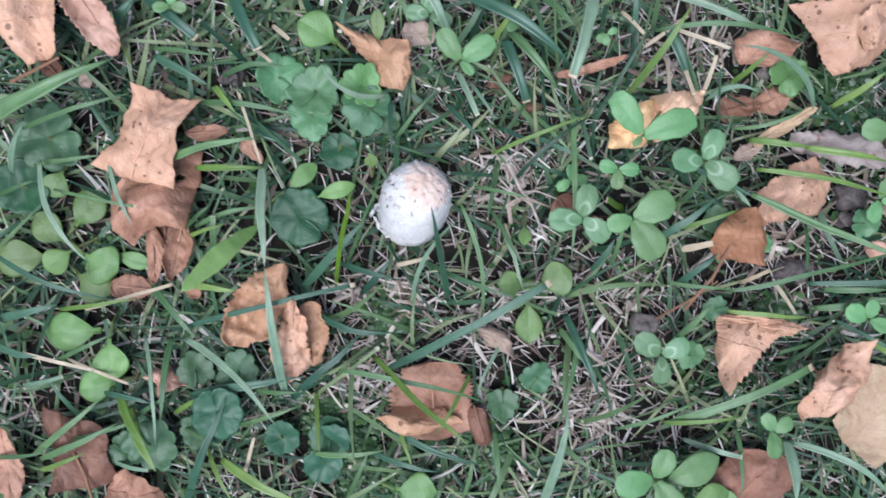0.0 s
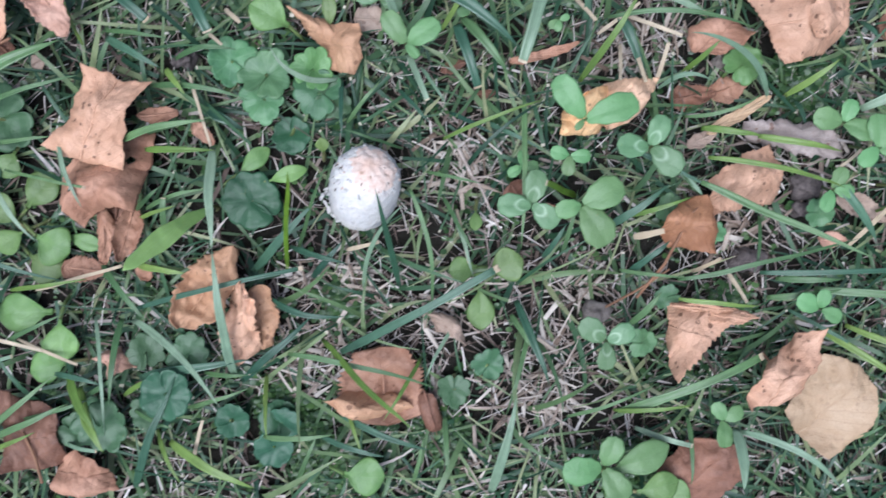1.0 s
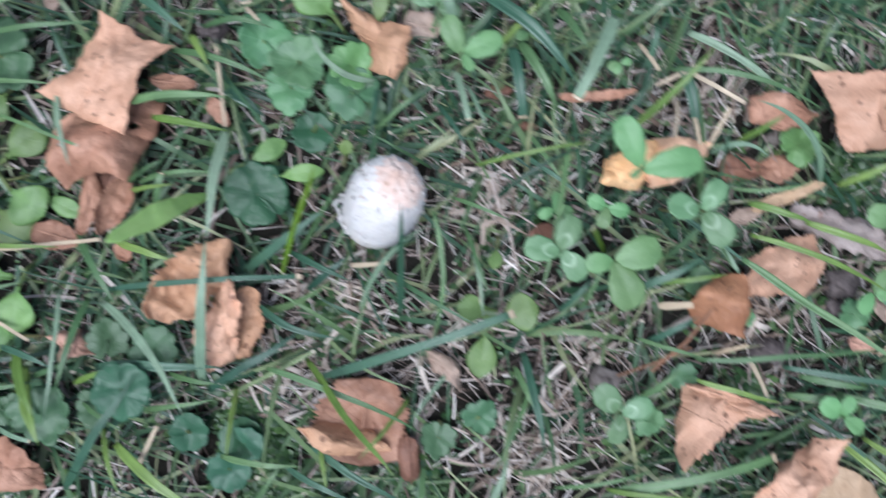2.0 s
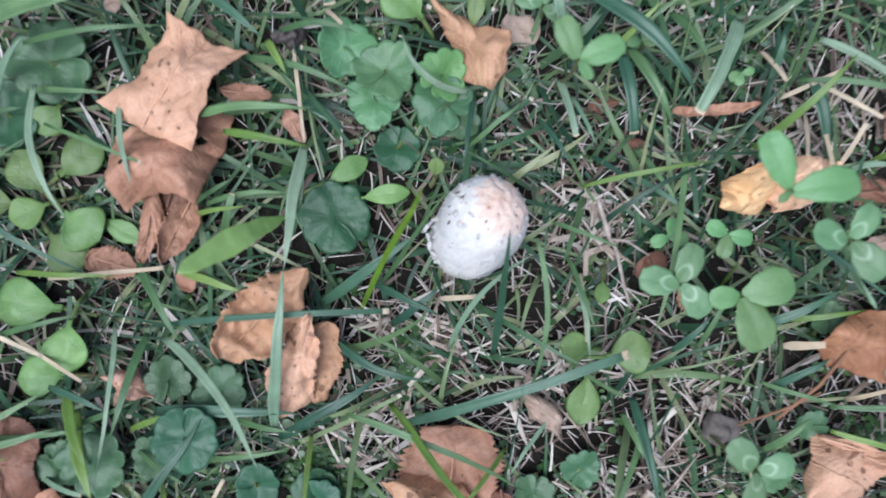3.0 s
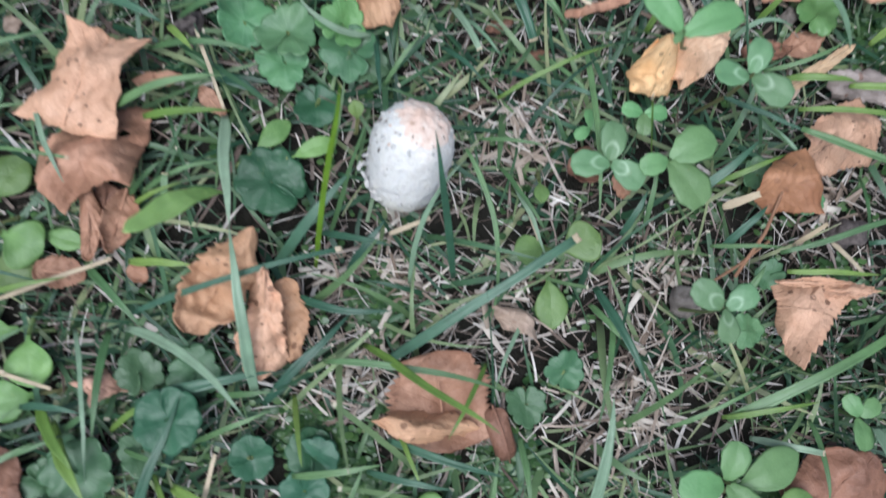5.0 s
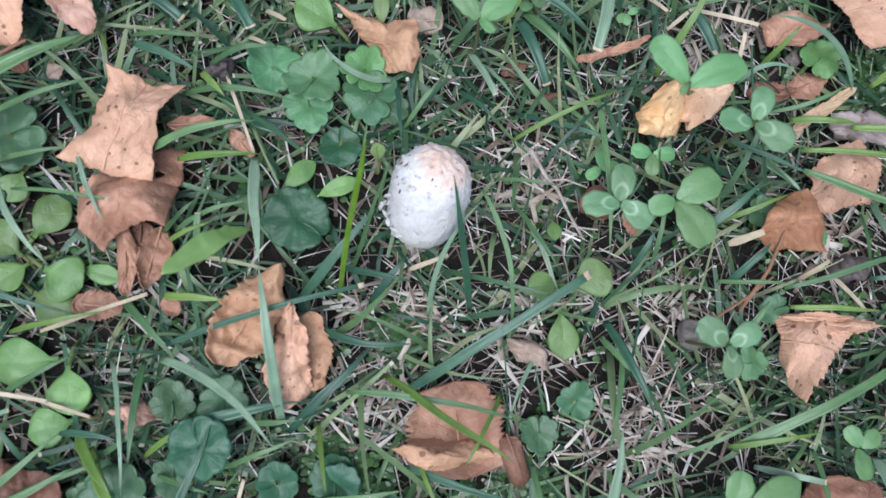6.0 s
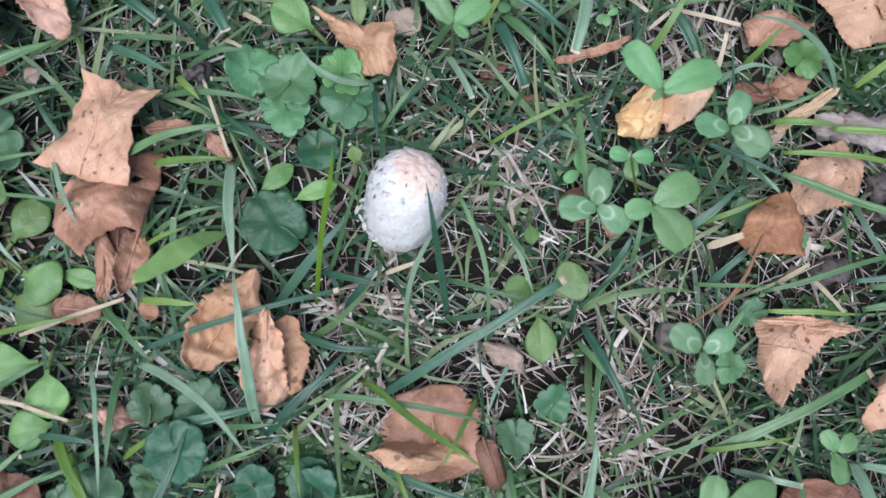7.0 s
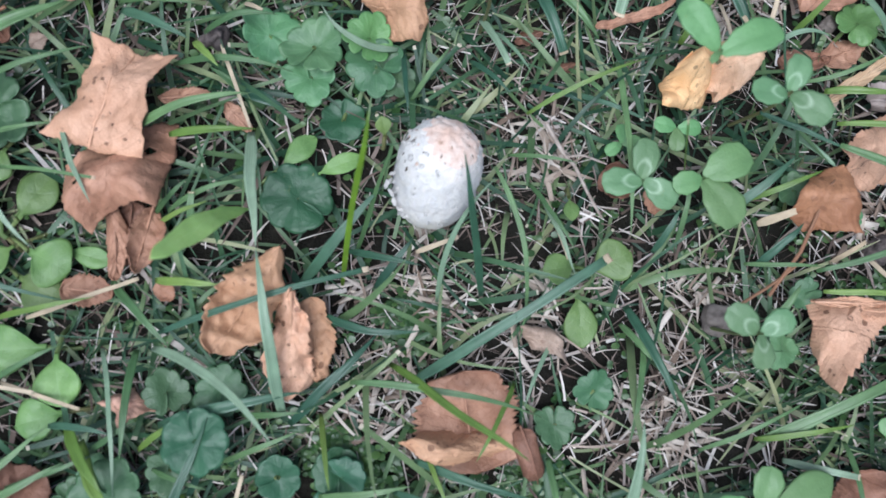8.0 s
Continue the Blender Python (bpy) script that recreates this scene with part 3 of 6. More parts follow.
def torn_leaf(a, b, c, d, bows, tint, label, bulge=0.004, crumple=0.0027, teeth=14, curl=0.004, saw=0.01, holes=(), ribs=1.0):
    """A curled leaf spread between four drawn-out corners: edges a-b and c-d run along it, a-c and b-d across.
    bows: how far each edge swells (minus: draws in), as a share of its length."""
    a, b, c, d = (Vector(p) for p in (a, b, c, d))
    o = (a + b + c + d) / 4
    a, b, c, d = a - o, b - o, c - o, d - o
    seed = (o.x * 173 + o.y * 61) % 10
    off = Vector((seed * 5.1, seed * 2.7, seed))

    def rim(p, q, t, bow, k, near):
        e = q - p
        n = Vector((e.y, -e.x, 0))
        if n.dot(p + q) < 0:
            n = -n
        bite = ((t * teeth + 0.8 * noise.noise(Vector((t * 5, k, seed + 3)))) % 1.0 - 0.5) * saw * 1.6 * near ** 10 * min(1, 8 * t * (1 - t)) * (1 + noise.noise(Vector((t * 9, k, seed))))
        wob = 0.07 * noise.noise(Vector((t * 4, k * 3.3, seed))) + 0.025 * noise.noise(Vector((t * 11, k * 3.3, seed))) + 0.011 * noise.noise(Vector((t * 27, k * 3.3, seed)))
        lift = curl * 4 * t * (1 - t) * math.sin(2.1 * k + seed + 4 * t)
        return p + e * t + n * (4 * t * (1 - t) * (bow + wob) + bite) + Vector((0, 0, lift))

    def place(u, v):
        s = rim(a, b, u, bows[0], 0, 1 - v) * (1 - v) + rim(c, d, u, bows[1], 1, v) * v + rim(b, d, v, bows[2], 2, u) * u + rim(a, c, v, bows[3], 3, 1 - u) * (1 - u)
        s -= a * ((1 - u) * (1 - v)) + b * (u * (1 - v)) + c * ((1 - u) * v) + d * (u * v)
        q = Vector((s.x * 60, s.y * 60, 0)) + off
        z = bulge * 16 * u * (1 - u) * v * (1 - v) + crumple * (noise.noise(q) + 0.6 * noise.noise(q * 2.2) + 0.22 * noise.noise(q * 5))
        # drawn-out corners turn up or down
        z += crumple * 1.6 * abs((2 * u - 1) * (2 * v - 1)) ** 3 * math.sin(seed * 3 + 2.2 * (u > 0.5) + 4.1 * (v > 0.5))
        z += 0.0012 * ribs * abs(2 * v - 1) ** 0.5 + 0.0006 * ribs * abs((u * 6 - abs(2 * v - 1) * 1.8) % 1.0 - 0.5)
        return (s.x, s.y, s.z + z)

    ob = thing("fallen_leaf", *o, label, "leaf", "fallen leaves on the lawn")
    under(surf("leaf_blade", 56, 52, place, DEAD[tint], 0.00035, holes), ob)
    under(tube("midrib", [Vector(place(0.03 + 0.94 * k / 9, 0.5)) + Vector((0, 0, 0.0003)) for k in range(10)], 0.0005, 0.0002, DEAD[tint], 5), ob)
    rims = [place(k / 6, 0) for k in range(6)] + [place(1, k / 6) for k in range(6)] + [place(1 - k / 6, 1) for k in range(6)] + [place(0, 1 - k / 6) for k in range(6)]
    SHADED.append(([(o.x + p[0] * 1.03, o.y + p[1] * 1.03) for p in rims], o.z - 0.004))
    return ob


def lobe(leaf, piece, label=""):
    """Makes a bent or folded piece a part of the leaf that it belongs to."""
    rel = leaf.matrix_basis.inverted() @ piece.matrix_basis
    blade_part = [c for c in piece.children if c.name.startswith("leaf_blade")][0]
    for c in list(piece.children):
        if c is not blade_part:
            c.parent = blade_part
    blade_part.parent = leaf
    blade_part.matrix_basis = rel
    blade_part.name = blade_part.data.name = "lobe"
    blade_part["label"] = label or piece["label"]
    bpy.data.objects.remove(piece)


def twig(points, r0, r1, label, material=None):
    o = Vector(points[0])
    ob = tube("twig", [Vector(p) - o for p in points], r0, r1, material or TWIG, 8)
    ob.location = o
    return tagged(ob, label, "twig", "twigs and straws on the lawn")


def lump(name, x, y, z, size, material, label, category, seed, rough=0.25):
    """A pebble, clod or husk: an uneven rounded solid."""
    def place(u, v):
        la, lo = (u - 0.5) * math.pi, v * math.tau
        p = Vector((math.cos(la) * math.cos(lo), math.cos(la) * math.sin(lo), math.sin(la)))
        k = 1 + rough * noise.noise(p * 1.3 + Vector((seed, 0, 0))) + 0.3 * rough * noise.noise(p * 4 + Vector((seed, 3, 0)))
        return (p.x * size[0] * k, p.y * size[1] * k, p.z * size[2] * k)

    ob = surf(name, 16, 24, place, material)
    ob.location = (x, y, z)
    CLEAR.append((x, y, max(size[:2]) * 0.9, z))
    return tagged(ob, label, category)


# ---- ground: one sheet of soil, uneven near the mushroom, out to the horizon ----
def ground_height(x, y):
    k = max(0.0, 1 - math.hypot(x, y) / 1.2)
    return k * (0.004 * noise.noise(Vector((x * 14, y * 14, 0))) + 0.0025 * noise.noise(Vector((x * 60, y * 60, 3))) - 0.004)


def build_ground():
    n = 120
    ax = [0.5 * (abs(2 * i / n - 1) * 0.9 + 0.1) * math.copysign(1, i - n / 2 + 0.01) * abs(2 * i / n - 1) for i in range(n + 1)]
    ax = [-900.0, -60.0, -8.0, -2.0, -0.9] + ax + [0.9, 2.0, 8.0, 60.0, 900.0]
    m = len(ax)
    verts = [(x, y, ground_height(x, y)) for x in ax for y in ax]
    faces = [(i * m + j, (i + 1) * m + j, (i + 1) * m + j + 1, i * m + j + 1) for i in range(m - 1) for j in range(m - 1)]
    me = bpy.data.meshes.new("ground")
    me.from_pydata(verts, [], faces)
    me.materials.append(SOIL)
    me.shade_smooth()
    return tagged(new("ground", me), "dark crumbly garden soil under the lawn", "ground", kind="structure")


build_ground()


# ---- the mushroom ----
def mushroom(x, y, lean, azimuth):
    """A young shaggy-capped mushroom, its closed egg-shaped cap leaning; stands in the turf."""
    ob = thing("mushroom", x, y, -0.002, "young white shaggy mushroom with a closed, leaning, pink-crowned cap", "mushroom")
    ob.rotation_euler = Euler((0, radians(lean), radians(azimuth)))
    H, R, base = CAP_H, CAP_R, 0.0055

    def radius(u):
        # u: 0 at the rim, 1 at the crown
        if u < 0.45:
            return R * (0.77 + 0.23 * math.sin(u / 0.45 * math.pi / 2) ** 0.8)
        f = (u - 0.45) / 0.55
        return R * (1 - f ** 3.3) ** 0.56

    def skin(t, a, proud=0.0):
        w = 3.2 * radius(t) / R
        q = Vector((math.cos(a) * w, math.sin(a) * w, t * 6))
        r = radius(t) + 0.0006 * noise.noise(q) * (1 - t * 0.6) + 0.00035 * noise.noise(q * 3.3) * min(1, (1 - t) * 8)
        r *= 1 + 0.05 * noise.noise(q * 1.7) * min(1, max(0, t - 0.6) * 4)
        r += proud * min(1, (1 - t) * 12)
        return (r * math.cos(a), r * math.sin(a), base + t * H + proud + 0.0006 * noise.noise(q * 2.1) * max(0, t - 0.8) * 5)

    def place(u, v):
        return skin(1 - (1 - u) ** 1.6, v * math.tau)

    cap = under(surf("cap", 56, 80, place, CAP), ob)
    # the smooth tan patch left on the crown, with a ragged edge

    def crown(u, v):
        a = v * math.tau
        q = Vector((math.cos(a) * 1.6, math.sin(a) * 1.6, 4.4))
        low = 0.915 + 0.05 * noise.noise(q) + 0.04 * noise.noise(q * 3.7) - 0.035 * math.cos(a - 4.6)
        t = 1 - (1 - low) * (u ** 1.6)
        return skin(t, a, 0.0003)

    under(surf("crown", 24, 80, crown, CROWN), ob, "pinkish-tan crown patch with a ragged edge")
    # the turned-in rim below the cap
    under(surf("rim", 6, 48, lambda u, v: ((R * 0.77 * (1 - 0.3 * u)) * math.cos(v * math.tau), (R * 0.77 * (1 - 0.3 * u)) * math.sin(v * math.tau), base + 0.0005 - 0.0012 * math.sin(u * 3) + 0.003 * u * u), FLAKE_TAN), ob, "dirty cream rim of the cap")
    under(tube("stem", [(0, 0, -0.006), (0, 0, 0.004), (0, 0, 0.016)], 0.0058, 0.0055, STEM_WHITE, 18), ob, "short off-white stem")
    rng = random.Random(5)

    def flake(size, a, t, lift, material, name, curl=0.5, slim=1.0):
        r = radius(t)
        w, l = slim * size * rng.uniform(0.6, 1.0), size * rng.uniform(0.8, 1.3)
        sl = (radius(min(1, t + 0.02)) - radius(max(0, t - 0.02))) / (0.04 * H)
        out = Vector((math.cos(a), math.sin(a), -sl)).normalized()
        side = Vector((-math.sin(a), math.cos(a), 0))
        down = side.cross(out)
        if down.z > 0:
            down = -down
        c = Vector(skin(t, a, 0.0003 if t > 0.8 else 0.0))
        k = rng.uniform(0, 9)

        def pl(u, v):
            s = 2 * v - 1
            ww = w * math.sqrt(max(0.0, 1 - (2 * u - 1) ** 2)) * (1 + 0.3 * noise.noise(Vector((u * 3, s * 2, k))))
            return c + down * (l * (u - 0.3)) + side * (s * ww * 0.5) + out * (0.00012 + lift * u * u - curl * 0.0004 * s * s)

        return under(surf(name, 5, 4, pl, material, 0.0002), ob)

    for k in range(60):
        t = rng.uniform(0.06, 0.86)
        flake(rng.uniform(0.0009, 0.002), rng.uniform(0, math.tau), t, rng.uniform(0.0001, 0.0005), FLAKE, "scale")
    for k in range(6):
        flake(rng.uniform(0.0009, 0.0018), rng.uniform(0, math.tau), rng.uniform(0.8, 0.97), rng.uniform(0.0, 0.0002), FLAKE_TAN, "scale")
    # lifted scales round the shoulder, and small brown specks among them
    for k in range(14):
        flake(rng.uniform(0.0014, 0.0026), k * math.tau / 14 + rng.uniform(-0.15, 0.15), rng.uniform(0.8, 0.92), rng.uniform(0.0, 0.0003), FLAKE, "scale", 1.0)
    for k in range(9):
        flake(rng.uniform(0.0007, 0.0014), rng.uniform(0, math.tau), rng.uniform(0.84, 0.985), 0.0, SPECK, "speck", 0.2, 0.6)
    for a, t, s in SHAGS:
        flake(s, radians(a) - radians(azimuth), t, rng.uniform(0.0006, 0.0015), FLAKE, "loose_scale", 1.5)
    # torn, curled scraps of skin that hang beside the cap
    back = ob.matrix_basis.inverted()
    for px, py, pz, length, turn, curl in SCRAPS:
        c, e = Vector((px, py, pz)), Vector((math.cos(radians(turn)), math.sin(radians(turn)), 0))
        f = Vector((-e.y, e.x, 0))
        wide, k = length * rng.uniform(0.28, 0.42), rng.uniform(0, 9)

        def ribbon(u, v):
            a = curl * (u - 0.5)
            r = length / curl
            w = wide * (1 - abs(2 * u - 1) ** 3 * 0.7) * (1 + 0.35 * noise.noise(Vector((u * 4, v * 3, k))))
            return back @ (c + e * (r * math.sin(a)) + Vector((0, 0, r * (1 - math.cos(a)))) + f * ((v - 0.5) * w) + Vector((0, 0, 0.0006 * noise.noise(Vector((u * 5, v * 5, k + 3))))))

        under(surf("skin_scrap", 10, 5, ribbon, FLAKE, 0.0002), ob, "torn curled white scrap of cap skin")
    for a, t, s in FLECKS:
        flake(s, radians(a) - radians(azimuth), t, 0.0, FLECK, "dark_fleck", 0.2, 0.5)
    CLEAR.append((x, y, 0.016, 0.006))
    cx, cy = x + 0.5 * H * math.sin(radians(lean)) * math.cos(radians(azimuth)), y + 0.5 * H * math.sin(radians(lean)) * math.sin(radians(azimuth))
    CLEAR.append((cx, cy, 0.019, 0.008))
    return ob


CAP_H, CAP_R = 0.0362, 0.0138
SHAGS = [(186, 0.42, 0.0032), (204, 0.1, 0.004), (178, 0.12, 0.0036), (190, 0.16, 0.0045), (200, 0.24, 0.005), (182, 0.3, 0.0042), (212, 0.14, 0.0045), (174, 0.2, 0.004), (196, 0.36, 0.003), (40, 0.75, 0.002), (20, 0.7, 0.002)]
# x, y, z, length, heading in degrees, curl in radians
SCRAPS = [
    (-0.0120, 0.0072, 0.0205, 0.0027, 20, 1.4),
    (-0.0142, 0.0040, 0.0180, 0.0036, 70, 2.2),
    (-0.0128, 0.0014, 0.0170, 0.0032, 120, 1.8),
    (-0.0118, -0.0012, 0.0145, 0.0037, 100, 2.4),
    (-0.0098, -0.0036, 0.0135, 0.0034, 150, 1.6),
    (-0.0076, -0.0056, 0.0115, 0.0036, 15, 1.5),
    (-0.0130, 0.0056, 0.0140, 0.0031, 50, 2.6),
]
FLECKS = [(320, 0.9, 0.0012), (250, 0.93, 0.0011), (180, 0.88, 0.0014), (350, 0.96, 0.001), (205, 0.70, 0.0020), (196, 0.73, 0.0013), (186, 0.76, 0.0012), (228, 0.58, 0.0009), (330, 0.945, 0.0013), (170, 0.84, 0.0018), (290, 0.88, 0.0008), (260, 0.9, 0.0007), (215, 0.9, 0.0008)]
mushroom(-0.0004, -0.0034, 30, 75)

# ---- leaves, weeds and long blades round the mushroom ----
torn_leaf((-0.0892, 0.0142, 0.0190), (-0.0787, 0.0486, 0.0200), (-0.1212, 0.0240, 0.0150), (-0.1040, 0.0546, 0.0200), (-0.09, -0.13, -0.07, 0.03), "peach", "large peach-brown fallen leaf with curled corners and dark specks", bulge=0.005, curl=0.004, crumple=0.0026, saw=0.004)
curled_leaf = torn_leaf((-0.0822, 0.0296, 0.0080), (-0.0846, -0.0018, 0.0190), (-0.1162, 0.0150, 0.0070), (-0.1068, -0.0080, 0.0210), (0.03, 0.1, -0.24, 0.07), "brown", "curled brown fallen leaf with two holes, tucked under a paler one", bulge=0.009, curl=0.006, crumple=0.004, holes=((0.36, 0.2, 0.05, 0.045), (0.5, 0.82, 0.035, 0.03)))
lobe(curled_leaf, dead_leaf((-0.1009, 0.0017, 0.0110), (-0.0999, -0.0230, 0.0120), 0.0043, (0.6, 1.0, 0.85, 0.45), "brown", "drooping brown lobe of a curled leaf", across=-0.9, along=0.4))
# dark-tinted sheet that stands in for the shade inside the leaf's hollow
lobe(curled_leaf, dead_leaf((-0.0954, 0.0032, 0.0090), (-0.0994, -0.0176, 0.0050), 0.0060, (0.6, 1.0, 0.85, 0.45), "dark", "dark hollow underside of a curled brown leaf", across=0.5, along=0.3))
lobe(curled_leaf, dead_leaf((-0.0897, 0.0006, 0.0080), (-0.0935, -0.0224, 0.0180), 0.0056, (0.6, 1, 0.85, 0.3), "brown", "cupped pinkish-brown lobe of a curled leaf", across=1.0, along=0.5, roll=-18))
torn_leaf((-0.1608, 0.0896, 0.0180), (-0.1318, 0.0939, 0.0180), (-0.1428, 0.0605, 0.0200), (-0.1310, 0.0657, 0.0180), (0.0, -0.05, 0.03, 0.0), "peach", "pale orange fallen leaf with a torn lower edge")
dead_leaf((-0.1274, 0.0944, 0.0160), (-0.1068, 0.0633, 0.0240), 0.0075, (0.6, 1, 0.95, 0.5), "pink", "folded pinkish-brown fallen leaf", across=0.9, along=0.3)
torn_leaf((-0.0277, 0.0785, 0.0120), (0.0009, 0.0712, 0.0140), (-0.0113, 0.0545, 0.0120), (-0.0012, 0.0515, 0.0140), (-0.06, 0.0, 0.08, -0.05), "orange", "small speckled pinkish-brown fallen leaf")
dead_leaf((-0.0012, 0.0747, 0.0070), (0.0119, 0.0747, 0.0070), 0.0055, (0.8, 1, 0.9, 0.6), "beige", "small beige scrap of dead leaf")
folded_leaf = torn_leaf((0.0806, 0.0289, 0.0100), (0.0901, 0.0455, 0.0120), (0.1000, 0.0306, 0.0060), (0.1016, 0.0490, 0.0080), (0.06, 0.0, 0.02, 0.04), "yellow", "crumpled yellow-orange leaf folded in two beneath clover", crumple=0.007, curl=0.006, bulge=0.006)
lobe(folded_leaf, torn_leaf((0.0997, 0.0497, 0.0060), (0.1216, 0.0521, 0.0120), (0.0982, 0.0310, 0.0100), (0.1085, 0.0339, 0.0140), (0.02, 0.05, 0.0, 0.05), "cream", "crumpled pale peach half of a folded leaf beneath clover", crumple=0.006, curl=0.006, bulge=0.007))
peach_leaf = torn_leaf((0.1538, 0.0858, 0.0160), (0.1992, 0.0911, 0.0180), (0.1679, 0.0559, 0.0180), (0.1947, 0.0689, 0.0180), (0.0, 0.06, 0.02, -0.02), "peach", "large peach fallen leaf with a folded edge", bulge=0.005, saw=0.011)
lobe(peach_leaf, torn_leaf((0.1740, 0.0748, 0.0220), (0.1852, 0.0838, 0.0260), (0.1789, 0.0652, 0.0240), (0.1883, 0.0719, 0.0260), (0.15, 0.12, 0.1, 0.05), "peach", "folded-over flap of a peach fallen leaf"))
torn_leaf((0.1317, 0.0668, 0.0100), (0.1440, 0.0765, 0.0100), (0.1443, 0.0606, 0.0100), (0.1607, 0.0702, 0.0100), (0.15, 0.06, 0.1, 0.1), "brown", "brown fallen leaf half under the grass")
bent_leaf = torn_leaf((0.1391, 0.0102, 0.0170), (0.1672, 0.0252, 0.0150), (0.1421, -0.0039, 0.0160), (0.1714, 0.0007, 0.0040), (0.05, 0.0, 0.12, 0.03), "peach", "orange-brown fallen leaf bent over at its middle", crumple=0.0035, curl=0.005, saw=0.02)
lobe(bent_leaf, torn_leaf((0.1222, -0.0039, 0.0190), (0.1385, 0.0050, 0.0190), (0.1246, -0.0165, 0.0180), (0.1418, -0.0188, 0.0205), (0.05, -0.04, 0.05, 0.12), "rust", "rolled brown end of a fallen leaf", bulge=0.008, crumple=0.0018))
three_cornered_leaf = torn_leaf((0.1270, -0.0402, 0.0080), (0.1626, -0.0454, 0.0185), (0.1263, -0.0579, 0.0160), (0.1264, -0.0700, 0.0270), (0.06, 0.04, -0.08, 0.04), "peach", "folded triangular pinkish-tan fallen leaf", bulge=0.004, saw=0.02, crumple=0.0013, curl=0.004, ribs=0.0)
lobe(three_cornered_leaf, torn_leaf((0.1292, -0.0396, 0.0105), (0.1585, -0.0440, 0.0205), (0.1312, -0.0432, 0.0160), (0.1535, -0.0472, 0.0245), (0.02, 0.02, 0.0, 0.0), "peach", "turned-up serrated lip of a triangular leaf", bulge=0.001, saw=0.03, crumple=0.001, curl=0.001, ribs=0.0))
lobe(three_cornered_leaf, dead_leaf((0.1262, -0.0402, 0.0170), (0.1535, -0.0424, 0.0205), 0.0017, (0.5, 1, 0.8, 0.5), "peach", "turned-up serrated lip of a folded leaf", across=0.6, along=-0.25, teeth=22, crumple=0.0022))
torn_leaf((0.1539, -0.0802, 0.0290), (0.1650, -0.0625, 0.0260), (0.1685, -0.0778, 0.0260), (0.1851, -0.0478, 0.0270), (0.16, 0.1, 0.06, -0.05), "peach", "folded tan-orange fallen leaf over a pale one", bulge=0.004)
torn_leaf((0.1759, -0.0848, 0.0100), (0.1921, -0.0614, 0.0120), (0.1977, -0.1075, 0.0120), (0.2142, -0.0756, 0.0120), (-0.02, 0.16, 0.16, 0.05), "pale", "large pale yellow fallen leaf lying flat", bulge=0.003, saw=0.012, crumple=0.002)
torn_leaf((0.1251, -0.1113, 0.0080), (0.1445, -0.0972, 0.0080), (0.1377, -0.1315, 0.0080), (0.1659, -0.1126, 0.0080), (0.1, 0.05, 0.15, 0.1), "dark", "dull dark-brown fallen leaf in the shade of clover")
rimmed_leaf = dead_leaf((0.0107, -0.0903, 0.0060), (0.0081, -0.0567, 0.0080), 0.0170, (1.0, 1.0, 0.95, 0.72), "brown", "brown fallen leaf with a serrated upper edge", across=0.25, along=0.25, edge=0.2, crumple=0.003, teeth=24)
lobe(rimmed_leaf, torn_leaf((-0.0142, -0.0777, 0.0200), (-0.0061, -0.0758, 0.0110), (0.0030, -0.0862, 0.0110), (0.0239, -0.0846, 0.0060), (0.0, -0.06, 0.1, 0.06), "orange", "turned-up orange rim of a brown fallen leaf", bulge=0.005))
dead_leaf((0.0262, -0.0760, 0.0150), (0.0325, -0.0985, 0.0090), 0.0084, (0.45, 0.9, 1.0, 0.5), "dark", "small rolled dark-brown leaf", across=-2.1, along=-1.1, teeth=0, crumple=0.0012)
dead_leaf((-0.0483, -0.0149, 0.0160), (-0.0695, -0.0474, 0.0180), 0.0103, (0.4, 0.9, 1, 0.6), "orange", "orange-brown fallen leaf with a serrated edge", across=0.6, along=0.3, edge=0.35, crumple=0.004, teeth=16)
raised_leaf = dead_leaf((-0.0446, -0.0270, 0.0240), (-0.0477, -0.0619, 0.0120), 0.0089, (0.22, 0.7, 1, 0.8), "peach", "curled orange fallen leaf with a raised middle", across=-0.8, along=0.3, edge=0.4, crumple=0.004, teeth=15)
torn_leaf((-0.1474, -0.0712, 0.0080), (-0.1223, -0.0812, 0.0080), (-0.1446, -0.1069, 0.0080), (-0.1187, -0.1035, 0.0080), (0.0, 0.05, 0.02, -0.05), "dark", "dull reddish-brown fallen leaf sunk in the grass")
torn_leaf((-0.1213, -0.1008, 0.0100), (-0.1057, -0.1004, 0.0100), (-0.1252, -0.1143, 0.0100), (-0.0983, -0.1152, 0.0100), (0.1, 0.05, 0.0, 0.0), "brown", "brown fallen leaf sunk in the grass")
dead_leaf((-0.1623, -0.0783, 0.0100), (-0.1602, -0.1131, 0.0100), 0.0060, (0.6, 1.0, 0.85, 0.45), "brown", "orange-brown fallen leaf at the base of the grass")
lobe(raised_leaf, dead_leaf((-0.0398, -0.0304, 0.0120), (-0.0389, -0.0577, 0.0080), 0.0068, (0.6, 1, 0.9, 0.6), "orange", "serrated brown lobe behind a curled orange leaf", crumple=0.003, teeth=16))
dead_leaf((-0.0861, 0.0354, 0.0120), (-0.0697, 0.0371, 0.0120), 0.0034, (0.6, 1.0, 0.85, 0.45), "brown", "small shrivelled brown leaf")
dead_leaf((-0.0652, 0.0337, 0.0100), (-0.0579, 0.0243, 0.0100), 0.0030, (0.6, 1.0, 0.85, 0.45), "brown", "small shrivelled brown leaf")
dead_leaf((0.0332, 0.0554, 0.0030), (0.0439, 0.0590, 0.0030), 0.0026, (0.6, 1.0, 0.85, 0.45), "dark", "small dull brown leaf scrap on the soil", crumple=0.003, clear=False)
